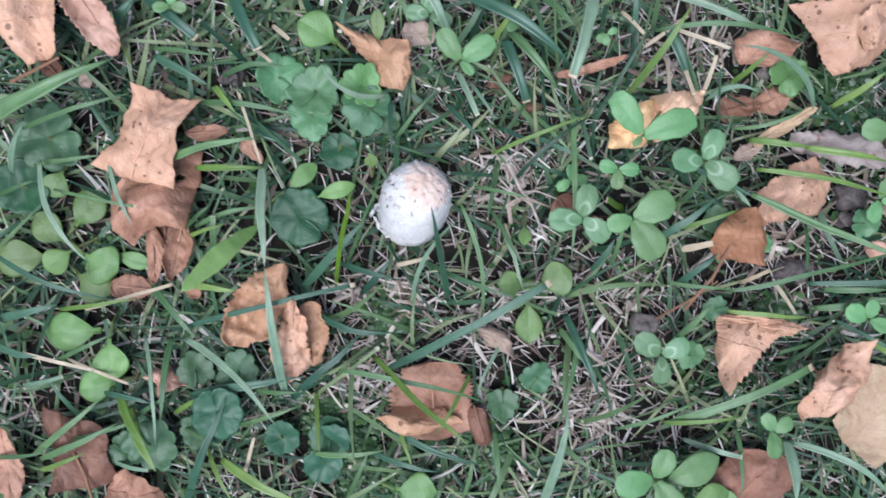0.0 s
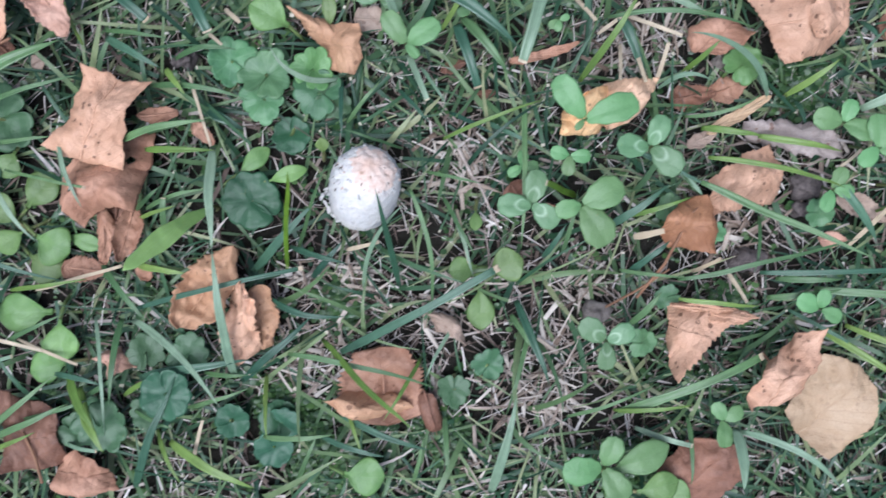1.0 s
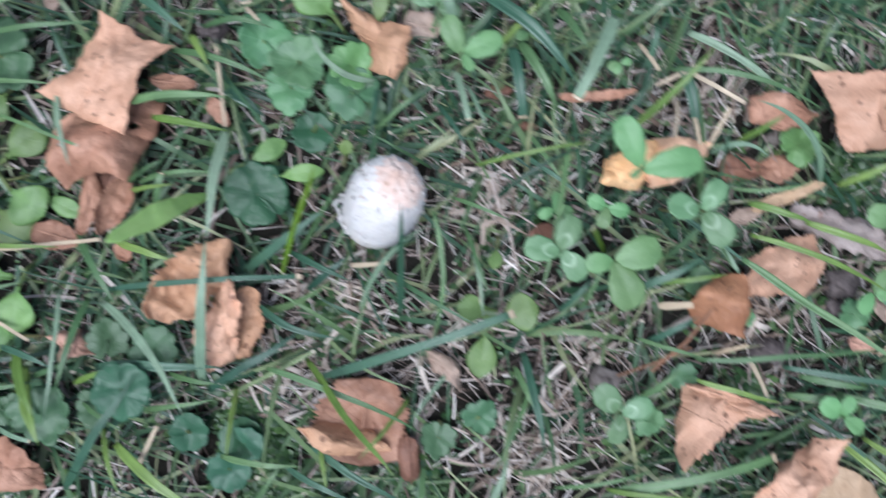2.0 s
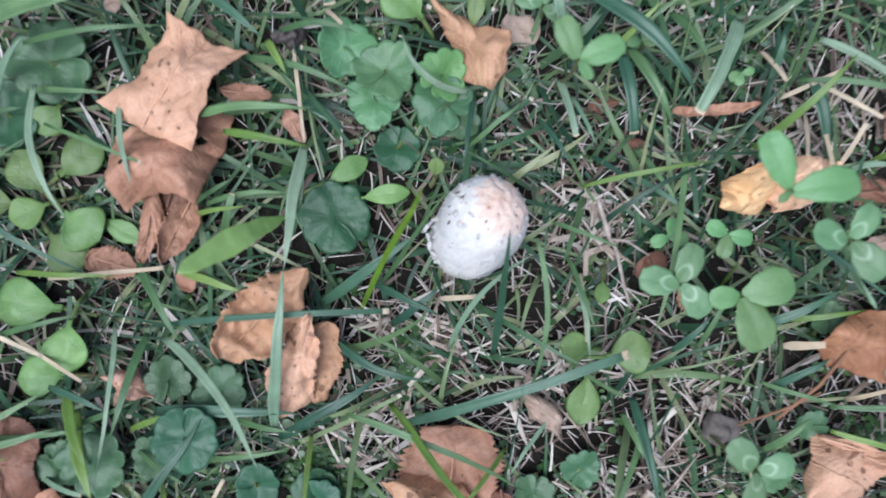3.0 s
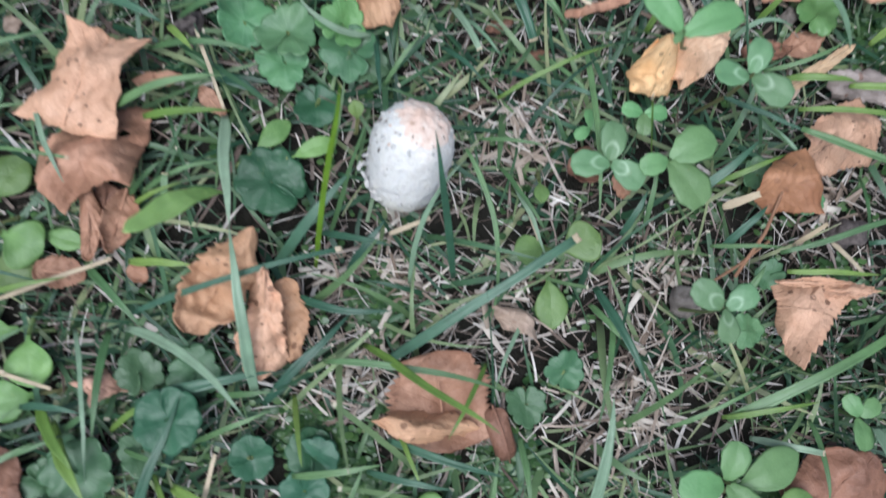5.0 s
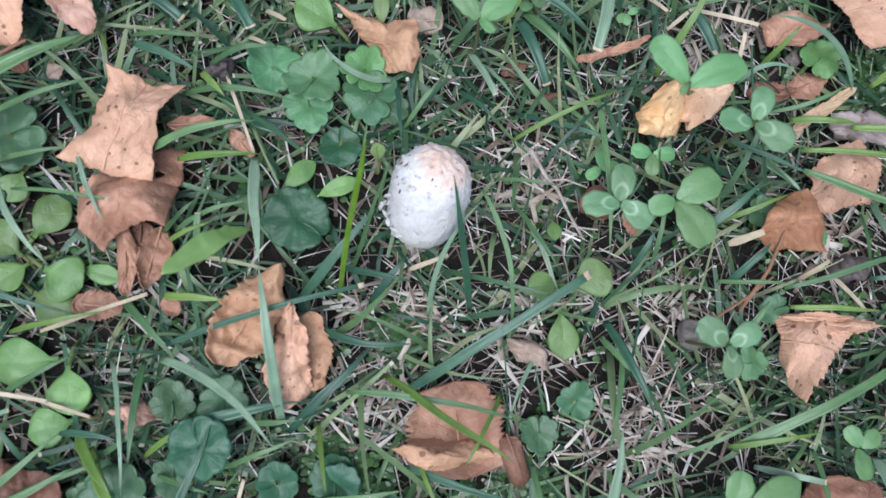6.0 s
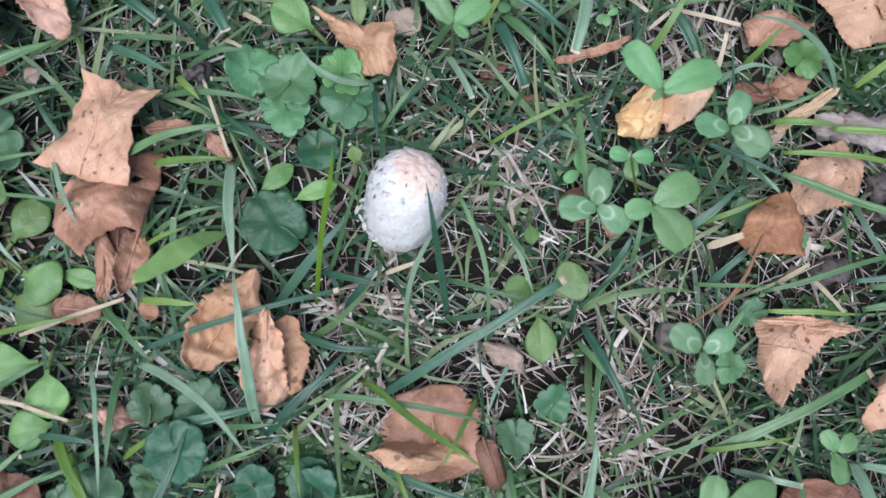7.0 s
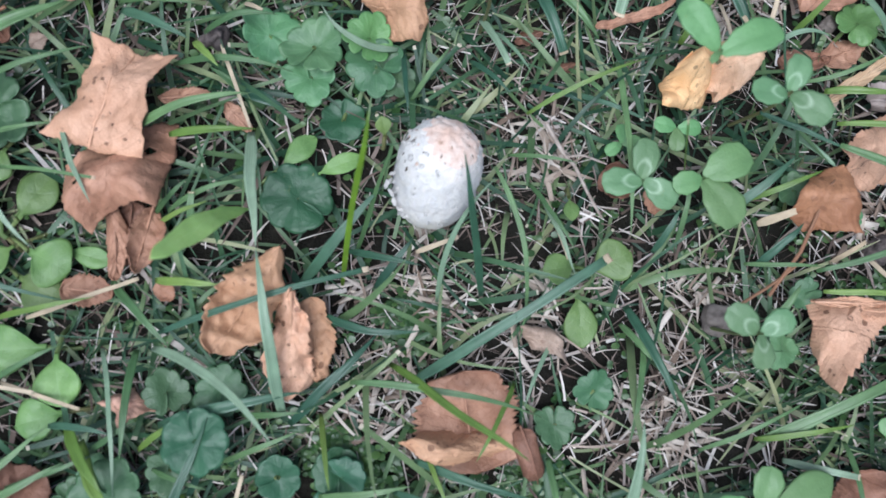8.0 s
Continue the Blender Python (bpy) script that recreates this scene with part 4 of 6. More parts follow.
dead_leaf((0.0466, 0.0453, 0.0030), (0.0560, 0.0471, 0.0030), 0.0021, (0.6, 1.0, 0.85, 0.45), "dark", "small dull brown leaf scrap on the soil", crumple=0.003, clear=False)
dead_leaf((0.0613, 0.0577, 0.0060), (0.0888, 0.0657, 0.0100), 0.0021, (0.7, 1, 0.9, 0.5), "brown", "narrow rolled orange-brown leaf under the grass", across=1.1, crumple=0.003, teeth=7)
dead_leaf((0.1278, 0.0435, 0.0030), (0.1473, 0.0480, 0.0040), 0.0056, (0.6, 1.0, 0.85, 0.45), "dark", "crumbling brown leaf on the soil", clear=False, crumple=0.004, teeth=9)
dead_leaf((0.1449, 0.0457, 0.0040), (0.1605, 0.0515, 0.0040), 0.0051, (0.6, 1.0, 0.85, 0.45), "brown", "crumbling brown leaf on the soil", clear=False, crumple=0.004, teeth=7)
dead_leaf((0.1339, 0.0246, 0.0080), (0.1470, 0.0303, 0.0080), 0.0032, (0.6, 1.0, 0.85, 0.45), "beige", "small beige scrap of dead leaf")
torn_leaf((0.0272, -0.0432, 0.0120), (0.0390, -0.0457, 0.0100), (0.0309, -0.0513, 0.0090), (0.0429, -0.0570, 0.0100), (0.05, -0.1, 0.05, -0.05), "beige", "pale beige scrap of dead leaf", crumple=0.002)
torn_leaf((-0.1067, -0.0605, 0.0090), (-0.0966, -0.0568, 0.0090), (-0.1001, -0.0685, 0.0100), (-0.0888, -0.0641, 0.0100), (0.0, -0.1, 0.05, -0.1), "pink", "small pinkish scrap of dead leaf", crumple=0.002)
dead_leaf((-0.1185, -0.0241, 0.0060), (-0.1026, -0.0260, 0.0060), 0.0055, (0.6, 1.0, 0.85, 0.45), "brown", "brown leaf sunk beneath the grass")
dead_leaf((-0.0895, -0.0234, 0.0060), (-0.0841, -0.0293, 0.0060), 0.0037, (0.6, 1.0, 0.85, 0.45), "brown", "brown leaf scrap beneath the grass")
dead_leaf((-0.1277, 0.0552, 0.0080), (-0.1222, 0.0585, 0.0080), 0.0032, (0.6, 1.0, 0.85, 0.45), "beige", "small beige scrap of dead leaf")
dead_leaf((-0.1421, 0.0654, 0.0060), (-0.1349, 0.0577, 0.0060), 0.0041, (0.6, 1.0, 0.85, 0.45), "dark", "dull dark scrap of dead leaf")
torn_leaf((0.2424, 0.0113, 0.0140), (0.2595, 0.0204, 0.0160), (0.2466, -0.0067, 0.0140), (0.2634, -0.0133, 0.0160), (0.05, 0.0, 0.0, 0.1), "peach", "peach fallen leaf with a serrated edge", saw=0.035)
torn_leaf((0.2437, -0.0497, 0.0160), (0.2600, -0.0429, 0.0160), (0.2489, -0.0612, 0.0160), (0.2637, -0.0729, 0.0160), (0.0, 0.0, 0.0, 0.05), "pale", "pale cream fallen leaf among the grass")
dead_leaf((0.2143, 0.0739, 0.0030), (0.2449, 0.0813, 0.0030), 0.0072, (0.6, 1.0, 0.85, 0.45), "dark", "brown fallen leaf under the grass", clear=False, crumple=0.003)
dead_leaf((0.1912, -0.0139, 0.0080), (0.2030, -0.0150, 0.0080), 0.0038, (0.6, 1.0, 0.85, 0.45), "pink", "small pinkish scrap of dead leaf on straw")
dead_leaf((0.1998, 0.0043, 0.0060), (0.2215, -0.0059, 0.0060), 0.0049, (0.6, 1.0, 0.85, 0.45), "beige", "small beige scrap of dead leaf on straw")
clover(0.0796, 0.0308, 0.0640, ((-0.0104, 0.0143), (0.0184, 0.0066), (-0.0035, -0.0034)), "clover", "clover leaf with three smooth green leaflets", wide=0.27, foot=(0.030, 0.018))
clover(0.1071, 0.0224, 0.0500, ((0.0044, 0.0111), (0.0106, -0.0093), (-0.0129, 0.0005)), "marked", "clover leaf with three smooth green leaflets")
clover(0.0675, 0.0010, 0.0270, ((0.0026, 0.0135), (-0.0137, -0.0003), (0.0103, -0.0080)), "marked", "clover leaf with three smooth green leaflets")
clover(0.0869, 0.0008, 0.0290, ((-0.0106, -0.0025), (0.0155, 0.0086), (0.0104, -0.0155)), "clover", "clover leaf with three smooth green leaflets")
clover(0.0923, -0.0490, 0.0480, ((-0.0100, 0.0078), (0.0098, 0.0053), (-0.0003, -0.0106)), "marked", "clover leaf with three smooth green leaflets")
clover(0.0186, 0.0583, 0.0480, ((-0.0073, 0.0110), (0.0119, 0.0079), (0.0046, -0.0047)), "clover", "clover leaf with three smooth green leaflets", wide=0.31)
clover(0.0089, 0.0794, 0.0240, ((-0.0090, 0.0010), (0.0006, 0.0116), (0.0086, -0.0031)), "marked", "clover leaf with three smooth green leaflets")
clover(0.2050, 0.0232, 0.0280, ((-0.0013, 0.0135), (-0.0086, -0.0064), (0.0178, -0.0007)), "clover", "clover leaf with three smooth green leaflets")
clover(0.1915, 0.0332, 0.0260, ((-0.0132, 0.0024), (0.0121, -0.0047), (0.0028, 0.0091)), "clover", "clover leaf with three smooth green leaflets")
clover(0.1924, 0.0066, 0.0180, ((0.0033, 0.0092), (-0.0047, -0.0084), (0.0087, -0.0011)), "clover", "clover leaf with three smooth green leaflets")
clover(0.1867, -0.0416, 0.0220, ((-0.0105, 0.0049), (0.0007, 0.0084), (0.0083, -0.0040)), "clover", "clover leaf with three smooth green leaflets")
clover(0.1478, -0.0867, 0.0220, ((-0.0046, 0.0074), (0.0071, 0.0050), (0.0002, -0.0112)), "clover", "clover leaf with three smooth green leaflets")
clover(0.0973, -0.1037, 0.0280, ((-0.0172, -0.0012), (0.0042, 0.0130), (0.0088, -0.0133)), "clover", "clover leaf with three smooth green leaflets")
clover(0.2308, -0.1109, 0.0220, ((-0.0106, 0.0037), (0.0092, 0.0044), (0.0015, -0.0092)), "clover", "clover leaf with three smooth green leaflets")
clover(0.0844, 0.0202, 0.0160, ((-0.0080, 0.0023), (0.0085, -0.0001), (-0.0011, -0.0079)), "clover", "clover leaf with three smooth green leaflets")
clover(0.0654, 0.0159, 0.0140, ((-0.0057, -0.0033), (0.0069, 0.0004), (0.0004, 0.0068)), "clover", "clover leaf with three smooth green leaflets")
clover(-0.0889, 0.0832, 0.0200, ((-0.0063, -0.0011), (0.0013, 0.0073), (0.0063, -0.0010)), "clover", "clover leaf with three smooth green leaflets")
clover(0.0447, 0.0768, 0.0160, ((-0.0056, -0.0011), (0.0045, 0.0007), (0.0011, 0.0054)), "clover", "clover leaf with three smooth green leaflets")
clover(0.0801, 0.0739, 0.0140, ((-0.0045, -0.0027), (0.0039, 0.0018), (-0.0011, -0.0044)), "clover", "clover leaf with three smooth green leaflets")
ivy(-0.0437, 0.0024, 0.0060, 0.0112, 145, "ivy_dark", "dark green scalloped ground-ivy leaf")
ivy(-0.0505, 0.0584, 0.0060, 0.0092, 140, "ivy", "round scalloped ground-ivy leaf, dull green", tilt=(0.15, -0.2))
ivy(-0.0358, 0.0519, 0.0120, 0.0095, 60, "ivy", "round scalloped ground-ivy leaf, dull green", tilt=(-0.2, 0.1))
ivy(-0.0376, 0.0420, 0.0090, 0.0082, -80, "ivy", "round scalloped ground-ivy leaf, dull green", tilt=(0.25, 0.0))
ivy(-0.0175, 0.0542, 0.0140, 0.0077, 60, "lobed", "bright green lobed ground-ivy leaf")
ivy(-0.0160, 0.0453, 0.0110, 0.0091, 150, "ivy_teal", "round scalloped ground-ivy leaf, dull green", tilt=(-0.15, 0.2))
ivy(-0.0098, 0.0418, 0.0100, 0.0068, -30, "ivy_teal", "round scalloped ground-ivy leaf, dull green", tilt=(0.2, 0.2))
ivy(-0.0274, 0.0287, 0.0040, 0.0074, -90, "ivy_dark", "round scalloped ground-ivy leaf, dull green")
ivy(-0.0754, -0.0732, 0.0220, 0.0097, -80, "ivy_dark", "round scalloped ground-ivy leaf, dull green")
ivy(-0.0693, -0.0591, 0.0090, 0.0078, 80, "ivy_teal", "round scalloped ground-ivy leaf, dull green")
ivy(-0.0863, -0.0584, 0.0100, 0.0068, 100, "ivy_teal", "round scalloped ground-ivy leaf, dull green")
ivy(-0.1040, -0.0881, 0.0120, 0.0100, -60, "ivy_teal", "round scalloped ground-ivy leaf, dull green")
ivy(-0.0523, -0.0875, 0.0090, 0.0069, 20, "ivy_dark", "round scalloped ground-ivy leaf, dull green")
ivy(-0.0336, -0.0872, 0.0080, 0.0078, 90, "ivy_dark", "round scalloped ground-ivy leaf, dull green")
ivy(-0.0363, -0.1001, 0.0060, 0.0078, -80, "ivy_dark", "round scalloped ground-ivy leaf, dull green")
ivy(0.0389, -0.0772, 0.0040, 0.0065, -90, "ivy_teal", "round scalloped ground-ivy leaf, dull green")
ivy(0.0533, -0.0662, 0.0040, 0.0065, 60, "ivy_teal", "round scalloped ground-ivy leaf, dull green")
ivy(-0.1149, -0.0901, 0.0100, 0.0064, -30, "ivy_teal", "round scalloped ground-ivy leaf, dull green")
ivy(-0.1405, 0.0345, 0.0080, 0.0124, 200, "ivy_teal", "round scalloped ground-ivy leaf, dull green")
ivy(-0.0862, -0.0835, 0.0090, 0.0064, -100, "ivy_teal", "round scalloped ground-ivy leaf, dull green")
ivy(0.1567, 0.0578, 0.0090, 0.0073, 40, "lobed", "small rounded green weed leaf")
ivy(-0.1519, 0.0158, 0.0060, 0.0104, 180, "ivy_dark", "round scalloped ground-ivy leaf, dull green")
ivy(0.2339, -0.0123, 0.0140, 0.0087, 90, "ivy", "round scalloped ground-ivy leaf, dull green")
ivy(0.2408, -0.0077, 0.0160, 0.0069, 40, "lobed", "bright green lobed ground-ivy leaf")
ivy(0.2403, -0.0248, 0.0140, 0.0074, -80, "ivy", "round scalloped ground-ivy leaf, dull green")
ivy(0.2475, -0.0179, 0.0160, 0.0065, 0, "lobed", "bright green lobed ground-ivy leaf")
ivy(0.1161, -0.0562, 0.0120, 0.0057, 0, "ivy", "round scalloped ground-ivy leaf, dull green")
ivy(0.2574, -0.0343, 0.0120, 0.0087, 0, "ivy", "round scalloped ground-ivy leaf, dull green")
ivy(0.1902, -0.0029, 0.0100, 0.0055, 0, "ivy", "round scalloped ground-ivy leaf, dull green")
ivy(0.1454, -0.0107, 0.0080, 0.0055, 0, "ivy", "round scalloped ground-ivy leaf, dull green")
ivy(0.1279, -0.0010, 0.0080, 0.0055, 90, "ivy", "round scalloped ground-ivy leaf, dull green")
ivy(-0.1075, -0.0837, 0.0100, 0.0067, 90, "ivy_teal", "round scalloped ground-ivy leaf, dull green")
ivy(0.1262, -0.0376, 0.0120, 0.0052, 200, "ivy_teal", "small frilly blue-green ground-ivy leaf")
ivy(-0.0317, -0.0890, 0.0080, 0.0068, -40, "ivy_dark", "round scalloped ground-ivy leaf, dull green")
broad_leaf((-0.1338, -0.0006, 0.0040), (-0.1222, 0.0133, 0.0050), 0.0069, "broad", "oval bright green weed leaf among the grass")
broad_leaf((-0.1367, -0.0069, 0.0040), (-0.1485, 0.0046, 0.0060), 0.0065, "broad", "oval bright green weed leaf among the grass")
broad_leaf((-0.1431, -0.0117, 0.0050), (-0.1648, -0.0135, 0.0070), 0.0078, "broad", "oval bright green weed leaf among the grass")
broad_leaf((-0.1338, -0.0095, 0.0060), (-0.1443, -0.0173, 0.0080), 0.0055, "lime", "oval bright green weed leaf among the grass")
broad_leaf((-0.1288, -0.0117, 0.0080), (-0.1159, -0.0187, 0.0080), 0.0087, "broad", "oval bright green weed leaf among the grass")
broad_leaf((-0.1334, -0.0195, 0.0040), (-0.1201, -0.0276, 0.0050), 0.0074, "broad", "oval bright green weed leaf among the grass")
broad_leaf((-0.1183, -0.0112, 0.0050), (-0.1038, -0.0163, 0.0060), 0.0037, "broad", "oval bright green weed leaf among the grass")
broad_leaf((-0.1245, -0.0425, 0.0050), (-0.1472, -0.0431, 0.0050), 0.0083, "broad", "oval bright green weed leaf among the grass")
broad_leaf((-0.1191, -0.0443, 0.0120), (-0.1174, -0.0611, 0.0140), 0.0072, "lime", "oval bright green weed leaf among the grass")
broad_leaf((-0.1189, -0.0632, 0.0060), (-0.1337, -0.0665, 0.0070), 0.0069, "broad", "oval bright green weed leaf among the grass")
broad_leaf((-0.0489, 0.0130, 0.0060), (-0.0366, 0.0238, 0.0040), 0.0039, "broad", "oval bright green weed leaf among the grass")
broad_leaf((-0.0375, 0.0101, 0.0080), (-0.0210, 0.0154, 0.0100), 0.0034, "lime", "oval bright green weed leaf among the grass")
broad_leaf((-0.0562, 0.0036, 0.0050), (-0.0756, -0.0174, 0.0610), 0.0040, "fresh", "long pointed lime-green weed leaf rising over the grass", ws=(0.25, 0.7, 1.0, 0.6), along=-0.35, fold=0.12)
broad_leaf((0.0496, -0.0335, 0.0050), (0.0502, -0.0522, 0.0040), 0.0060, "broad", "oval bright green weed leaf among the grass")
broad_leaf((0.0521, -0.0268, 0.0140), (0.0655, -0.0208, 0.0160), 0.0076, "broad", "oval bright green weed leaf among the grass")
broad_leaf((0.0478, -0.0246, 0.0120), (0.0362, -0.0258, 0.0160), 0.0054, "broad", "oval bright green weed leaf among the grass")
broad_leaf((-0.0070, -0.1084, 0.0160), (0.0098, -0.1096, 0.0180), 0.0085, "broad", "oval bright green weed leaf among the grass")
broad_leaf((-0.0266, 0.0709, 0.0120), (-0.0413, 0.0788, 0.0160), 0.0077, "broad", "oval bright green weed leaf among the grass")
broad_leaf((-0.0111, 0.0698, 0.0120), (-0.0108, 0.0832, 0.0160), 0.0029, "broad", "oval bright green weed leaf among the grass")
broad_leaf((0.1001, -0.1067, 0.0240), (0.1256, -0.0968, 0.0240), 0.0066, "clover", "nibbled pale green weed leaf")
broad_leaf((0.2284, 0.0068, 0.0120), (0.2450, 0.0042, 0.0160), 0.0078, "broad", "oval bright green weed leaf among the grass")
broad_leaf((0.1131, -0.1170, 0.0200), (0.1309, -0.1129, 0.0200), 0.0064, "broad", "oval bright green weed leaf among the grass")
broad_leaf((0.0470, -0.0010, 0.0120), (0.0467, -0.0092, 0.0160), 0.0027, "broad", "small notched green weed leaf")
broad_leaf((-0.1356, 0.0223, 0.0080), (-0.1405, 0.0113, 0.0080), 0.0057, "broad", "oval bright green weed leaf among the grass")
broad_leaf((0.1238, -0.1191, 0.0120), (0.1366, -0.1202, 0.0160), 0.0065, "broad", "oval bright green weed leaf among the grass")
broad_leaf((-0.0137, 0.0212, 0.0120), (-0.0146, 0.0266, 0.0160), 0.0027, "lime", "oval bright green weed leaf among the grass")
blade((-0.1604, 0.0386, 0.0220), (-0.1084, 0.0617, 0.0300), 0.0065, "mid")
blade((-0.1475, 0.0379, 0.0140), (-0.1037, 0.0503, 0.0220), 0.0020, "mid")
blade((-0.1542, 0.0213, 0.0100), (-0.1436, 0.0384, 0.0240), 0.0027, "silver")
blade((-0.1145, 0.0734, 0.0100), (-0.1002, 0.0888, 0.0180), 0.0041, "deep")
blade((-0.1020, 0.0906, 0.0100), (-0.0797, 0.0714, 0.0180), 0.0045, "deep", taper=0)
blade((-0.0668, 0.0888, 0.0140), (-0.0560, 0.0665, 0.0220), 0.0049, "blue", taper=0)
blade((-0.0989, 0.0691, 0.0100), (-0.0720, 0.0646, 0.0180), 0.0018, "mid")
blade((-0.0982, 0.0662, 0.0100), (-0.0752, 0.0535, 0.0180), 0.0032, "blue")
blade((-0.0743, 0.0539, 0.0140), (-0.0657, 0.0434, 0.0200), 0.0025, "bright")
blade((-0.0818, 0.0476, 0.0100), (-0.0426, 0.0417, 0.0180), 0.0023, "mid", bow=0.0017)
blade((-0.0924, 0.0253, 0.0160), (-0.0560, 0.0325, 0.0260), 0.0029, "mid", bow=0.0017)
blade((-0.0819, 0.0221, 0.0180), (-0.0537, 0.0221, 0.0240), 0.0026, "bright")
blade((-0.0717, 0.0581, 0.0100), (-0.0465, 0.0607, 0.0180), 0.0023, "mid", bow=0.0021)
blade((-0.1063, 0.0629, 0.0120), (-0.1094, 0.0806, 0.0240), 0.0013, "bright")
blade((-0.1455, 0.0241, 0.0100), (-0.1164, 0.0273, 0.0180), 0.0018, "mid")
blade((-0.0656, 0.0526, 0.0140), (-0.0564, 0.0235, 0.0200), 0.0013, "straw", taper=0)
blade((-0.0521, 0.0778, 0.0100), (-0.0447, 0.0710, 0.0180), 0.0020, "straw", taper=0)
blade((-0.0583, 0.0680, 0.0100), (-0.0518, 0.0624, 0.0180), 0.0016, "straw", taper=0)
blade((0.0086, 0.0856, 0.0340), (0.0153, 0.0720, 0.0300), 0.0038, "silver", taper=0)
blade((0.0199, 0.0596, 0.0140), (0.0272, 0.0413, 0.0220), 0.0027, "silver", taper=0)
blade((0.0247, 0.0552, 0.0140), (0.0347, 0.0399, 0.0200), 0.0013, "silver")
blade((0.0212, 0.0882, 0.0200), (0.0623, 0.0607, 0.0260), 0.0048, "blue", bow=0.0021)
blade((0.0390, 0.0717, 0.0140), (0.0477, 0.0470, 0.0140), 0.0045, "blue", taper=0)
blade((0.0413, 0.0754, 0.0120), (0.0604, 0.0522, 0.0140), 0.0038, "mid")
blade((0.0733, 0.0890, 0.0200), (0.0634, 0.0553, 0.0260), 0.0053, "silver", taper=0)
blade((0.0331, 0.0692, 0.0160), (0.0447, 0.0866, 0.0300), 0.0020, "bright")
blade((0.0537, 0.0901, 0.0100), (0.0663, 0.0758, 0.0180), 0.0032, "mid")
blade((-0.0074, 0.0505, 0.0120), (-0.0324, 0.0608, 0.0260), 0.0022, "silver", bow=0.0059)
blade((-0.0065, 0.0513, 0.0100), (-0.0064, 0.0265, 0.0180), 0.0018, "deep")
blade((0.0658, 0.0440, 0.0140), (0.0646, -0.0166, 0.0200), 0.0022, "mid")
blade((-0.0045, 0.0335, 0.0100), (0.0093, 0.0498, 0.0180), 0.0016, "mid")
blade((0.0160, 0.0468, 0.0100), (0.0282, 0.0328, 0.0180), 0.0018, "deep")
blade((0.0336, 0.0270, 0.0140), (0.0732, 0.0424, 0.0240), 0.0016, "bright")
blade((0.0490, 0.0347, 0.0100), (0.0741, 0.0220, 0.0180), 0.0018, "blue")
blade((0.0364, 0.0377, 0.0100), (0.0533, 0.0289, 0.0180), 0.0018, "deep")
blade((0.0501, 0.0433, 0.0100), (0.0645, 0.0270, 0.0180), 0.0018, "mid")
blade((0.0882, 0.0499, 0.0140), (0.1077, 0.0818, 0.0340), 0.0028, "bright")
blade((0.1022, 0.0889, 0.0180), (0.1357, 0.0754, 0.0220), 0.0031, "silver", taper=0)
blade((0.0989, 0.0753, 0.0160), (0.1570, 0.0699, 0.0220), 0.0020, "mid", bow=0.0029)
blade((0.1678, 0.0427, 0.0100), (0.1287, 0.0672, 0.0280), 0.0029, "silver", bow=-0.0059)
blade((0.1041, 0.0762, 0.0140), (0.1172, 0.0486, 0.0080), 0.0045, "blue")
blade((0.1310, 0.0539, 0.0100), (0.1417, 0.0652, 0.0240), 0.0022, "bright")
blade((0.1216, 0.0480, 0.0100), (0.1409, 0.0500, 0.0180), 0.0020, "silver", bow=0.0038)
blade((0.1733, 0.0448, 0.0120), (0.1887, 0.0577, 0.0260), 0.0027, "bright")
blade((0.1329, 0.0365, 0.0100), (0.1612, 0.0452, 0.0180), 0.0016, "mid", bow=-0.0025)
blade((0.1375, 0.0315, 0.0160), (0.1605, 0.0279, 0.0220), 0.0027, "bright")
blade((0.1610, 0.0282, 0.0160), (0.1942, 0.0223, 0.0200), 0.0027, "bright")
blade((0.1077, 0.0769, 0.0100), (0.1284, 0.0675, 0.0180), 0.0018, "straw", taper=0)
blade((0.0962, 0.0693, 0.0100), (0.1113, 0.0802, 0.0180), 0.0016, "straw", taper=0)
blade((0.1102, 0.0668, 0.0100), (0.1140, 0.0494, 0.0180), 0.0020, "straw", taper=0)
blade((0.1207, 0.0509, 0.0100), (0.1229, 0.0649, 0.0180), 0.0020, "straw", taper=0)
blade((0.1788, 0.0431, 0.0100), (0.1793, 0.0334, 0.0180), 0.0023, "blue")
blade((0.1055, 0.0657, 0.0100), (0.1021, 0.0494, 0.0240), 0.0016, "straw", taper=0)
blade((0.0868, 0.0836, 0.0100), (0.0937, 0.0732, 0.0180), 0.0018, "straw", taper=0)
blade((0.0915, 0.0747, 0.0100), (0.0902, 0.0885, 0.0180), 0.0027, "blue")
blade((-0.1401, 0.0254, 0.0180), (-0.1203, -0.0131, 0.0260), 0.0026, "silver", bow=-0.0034)
blade((-0.1589, 0.0126, 0.0100), (-0.1421, 0.0179, 0.0180), 0.0018, "mid")
blade((-0.1369, 0.0146, 0.0140), (-0.1020, 0.0077, 0.0260), 0.0013, "mid", taper=0)
blade((-0.1141, 0.0251, 0.0200), (-0.1036, 0.0001, 0.0260), 0.0018, "silver")
blade((-0.1584, -0.0106, 0.0160), (-0.1137, -0.0287, 0.0180), 0.0020, "blue", bow=-0.0017)
blade((-0.1624, -0.0363, 0.0100), (-0.1358, -0.0296, 0.0180), 0.0034, "blue")
blade((-0.1384, -0.0329, 0.0100), (-0.1051, -0.0280, 0.0180), 0.0018, "bright")
blade((-0.1285, -0.0331, 0.0100), (-0.0920, -0.0227, 0.0180), 0.0016, "straw", taper=0)
blade((-0.1022, -0.0223, 0.0100), (-0.0825, -0.0449, 0.0180), 0.0027, "mid")
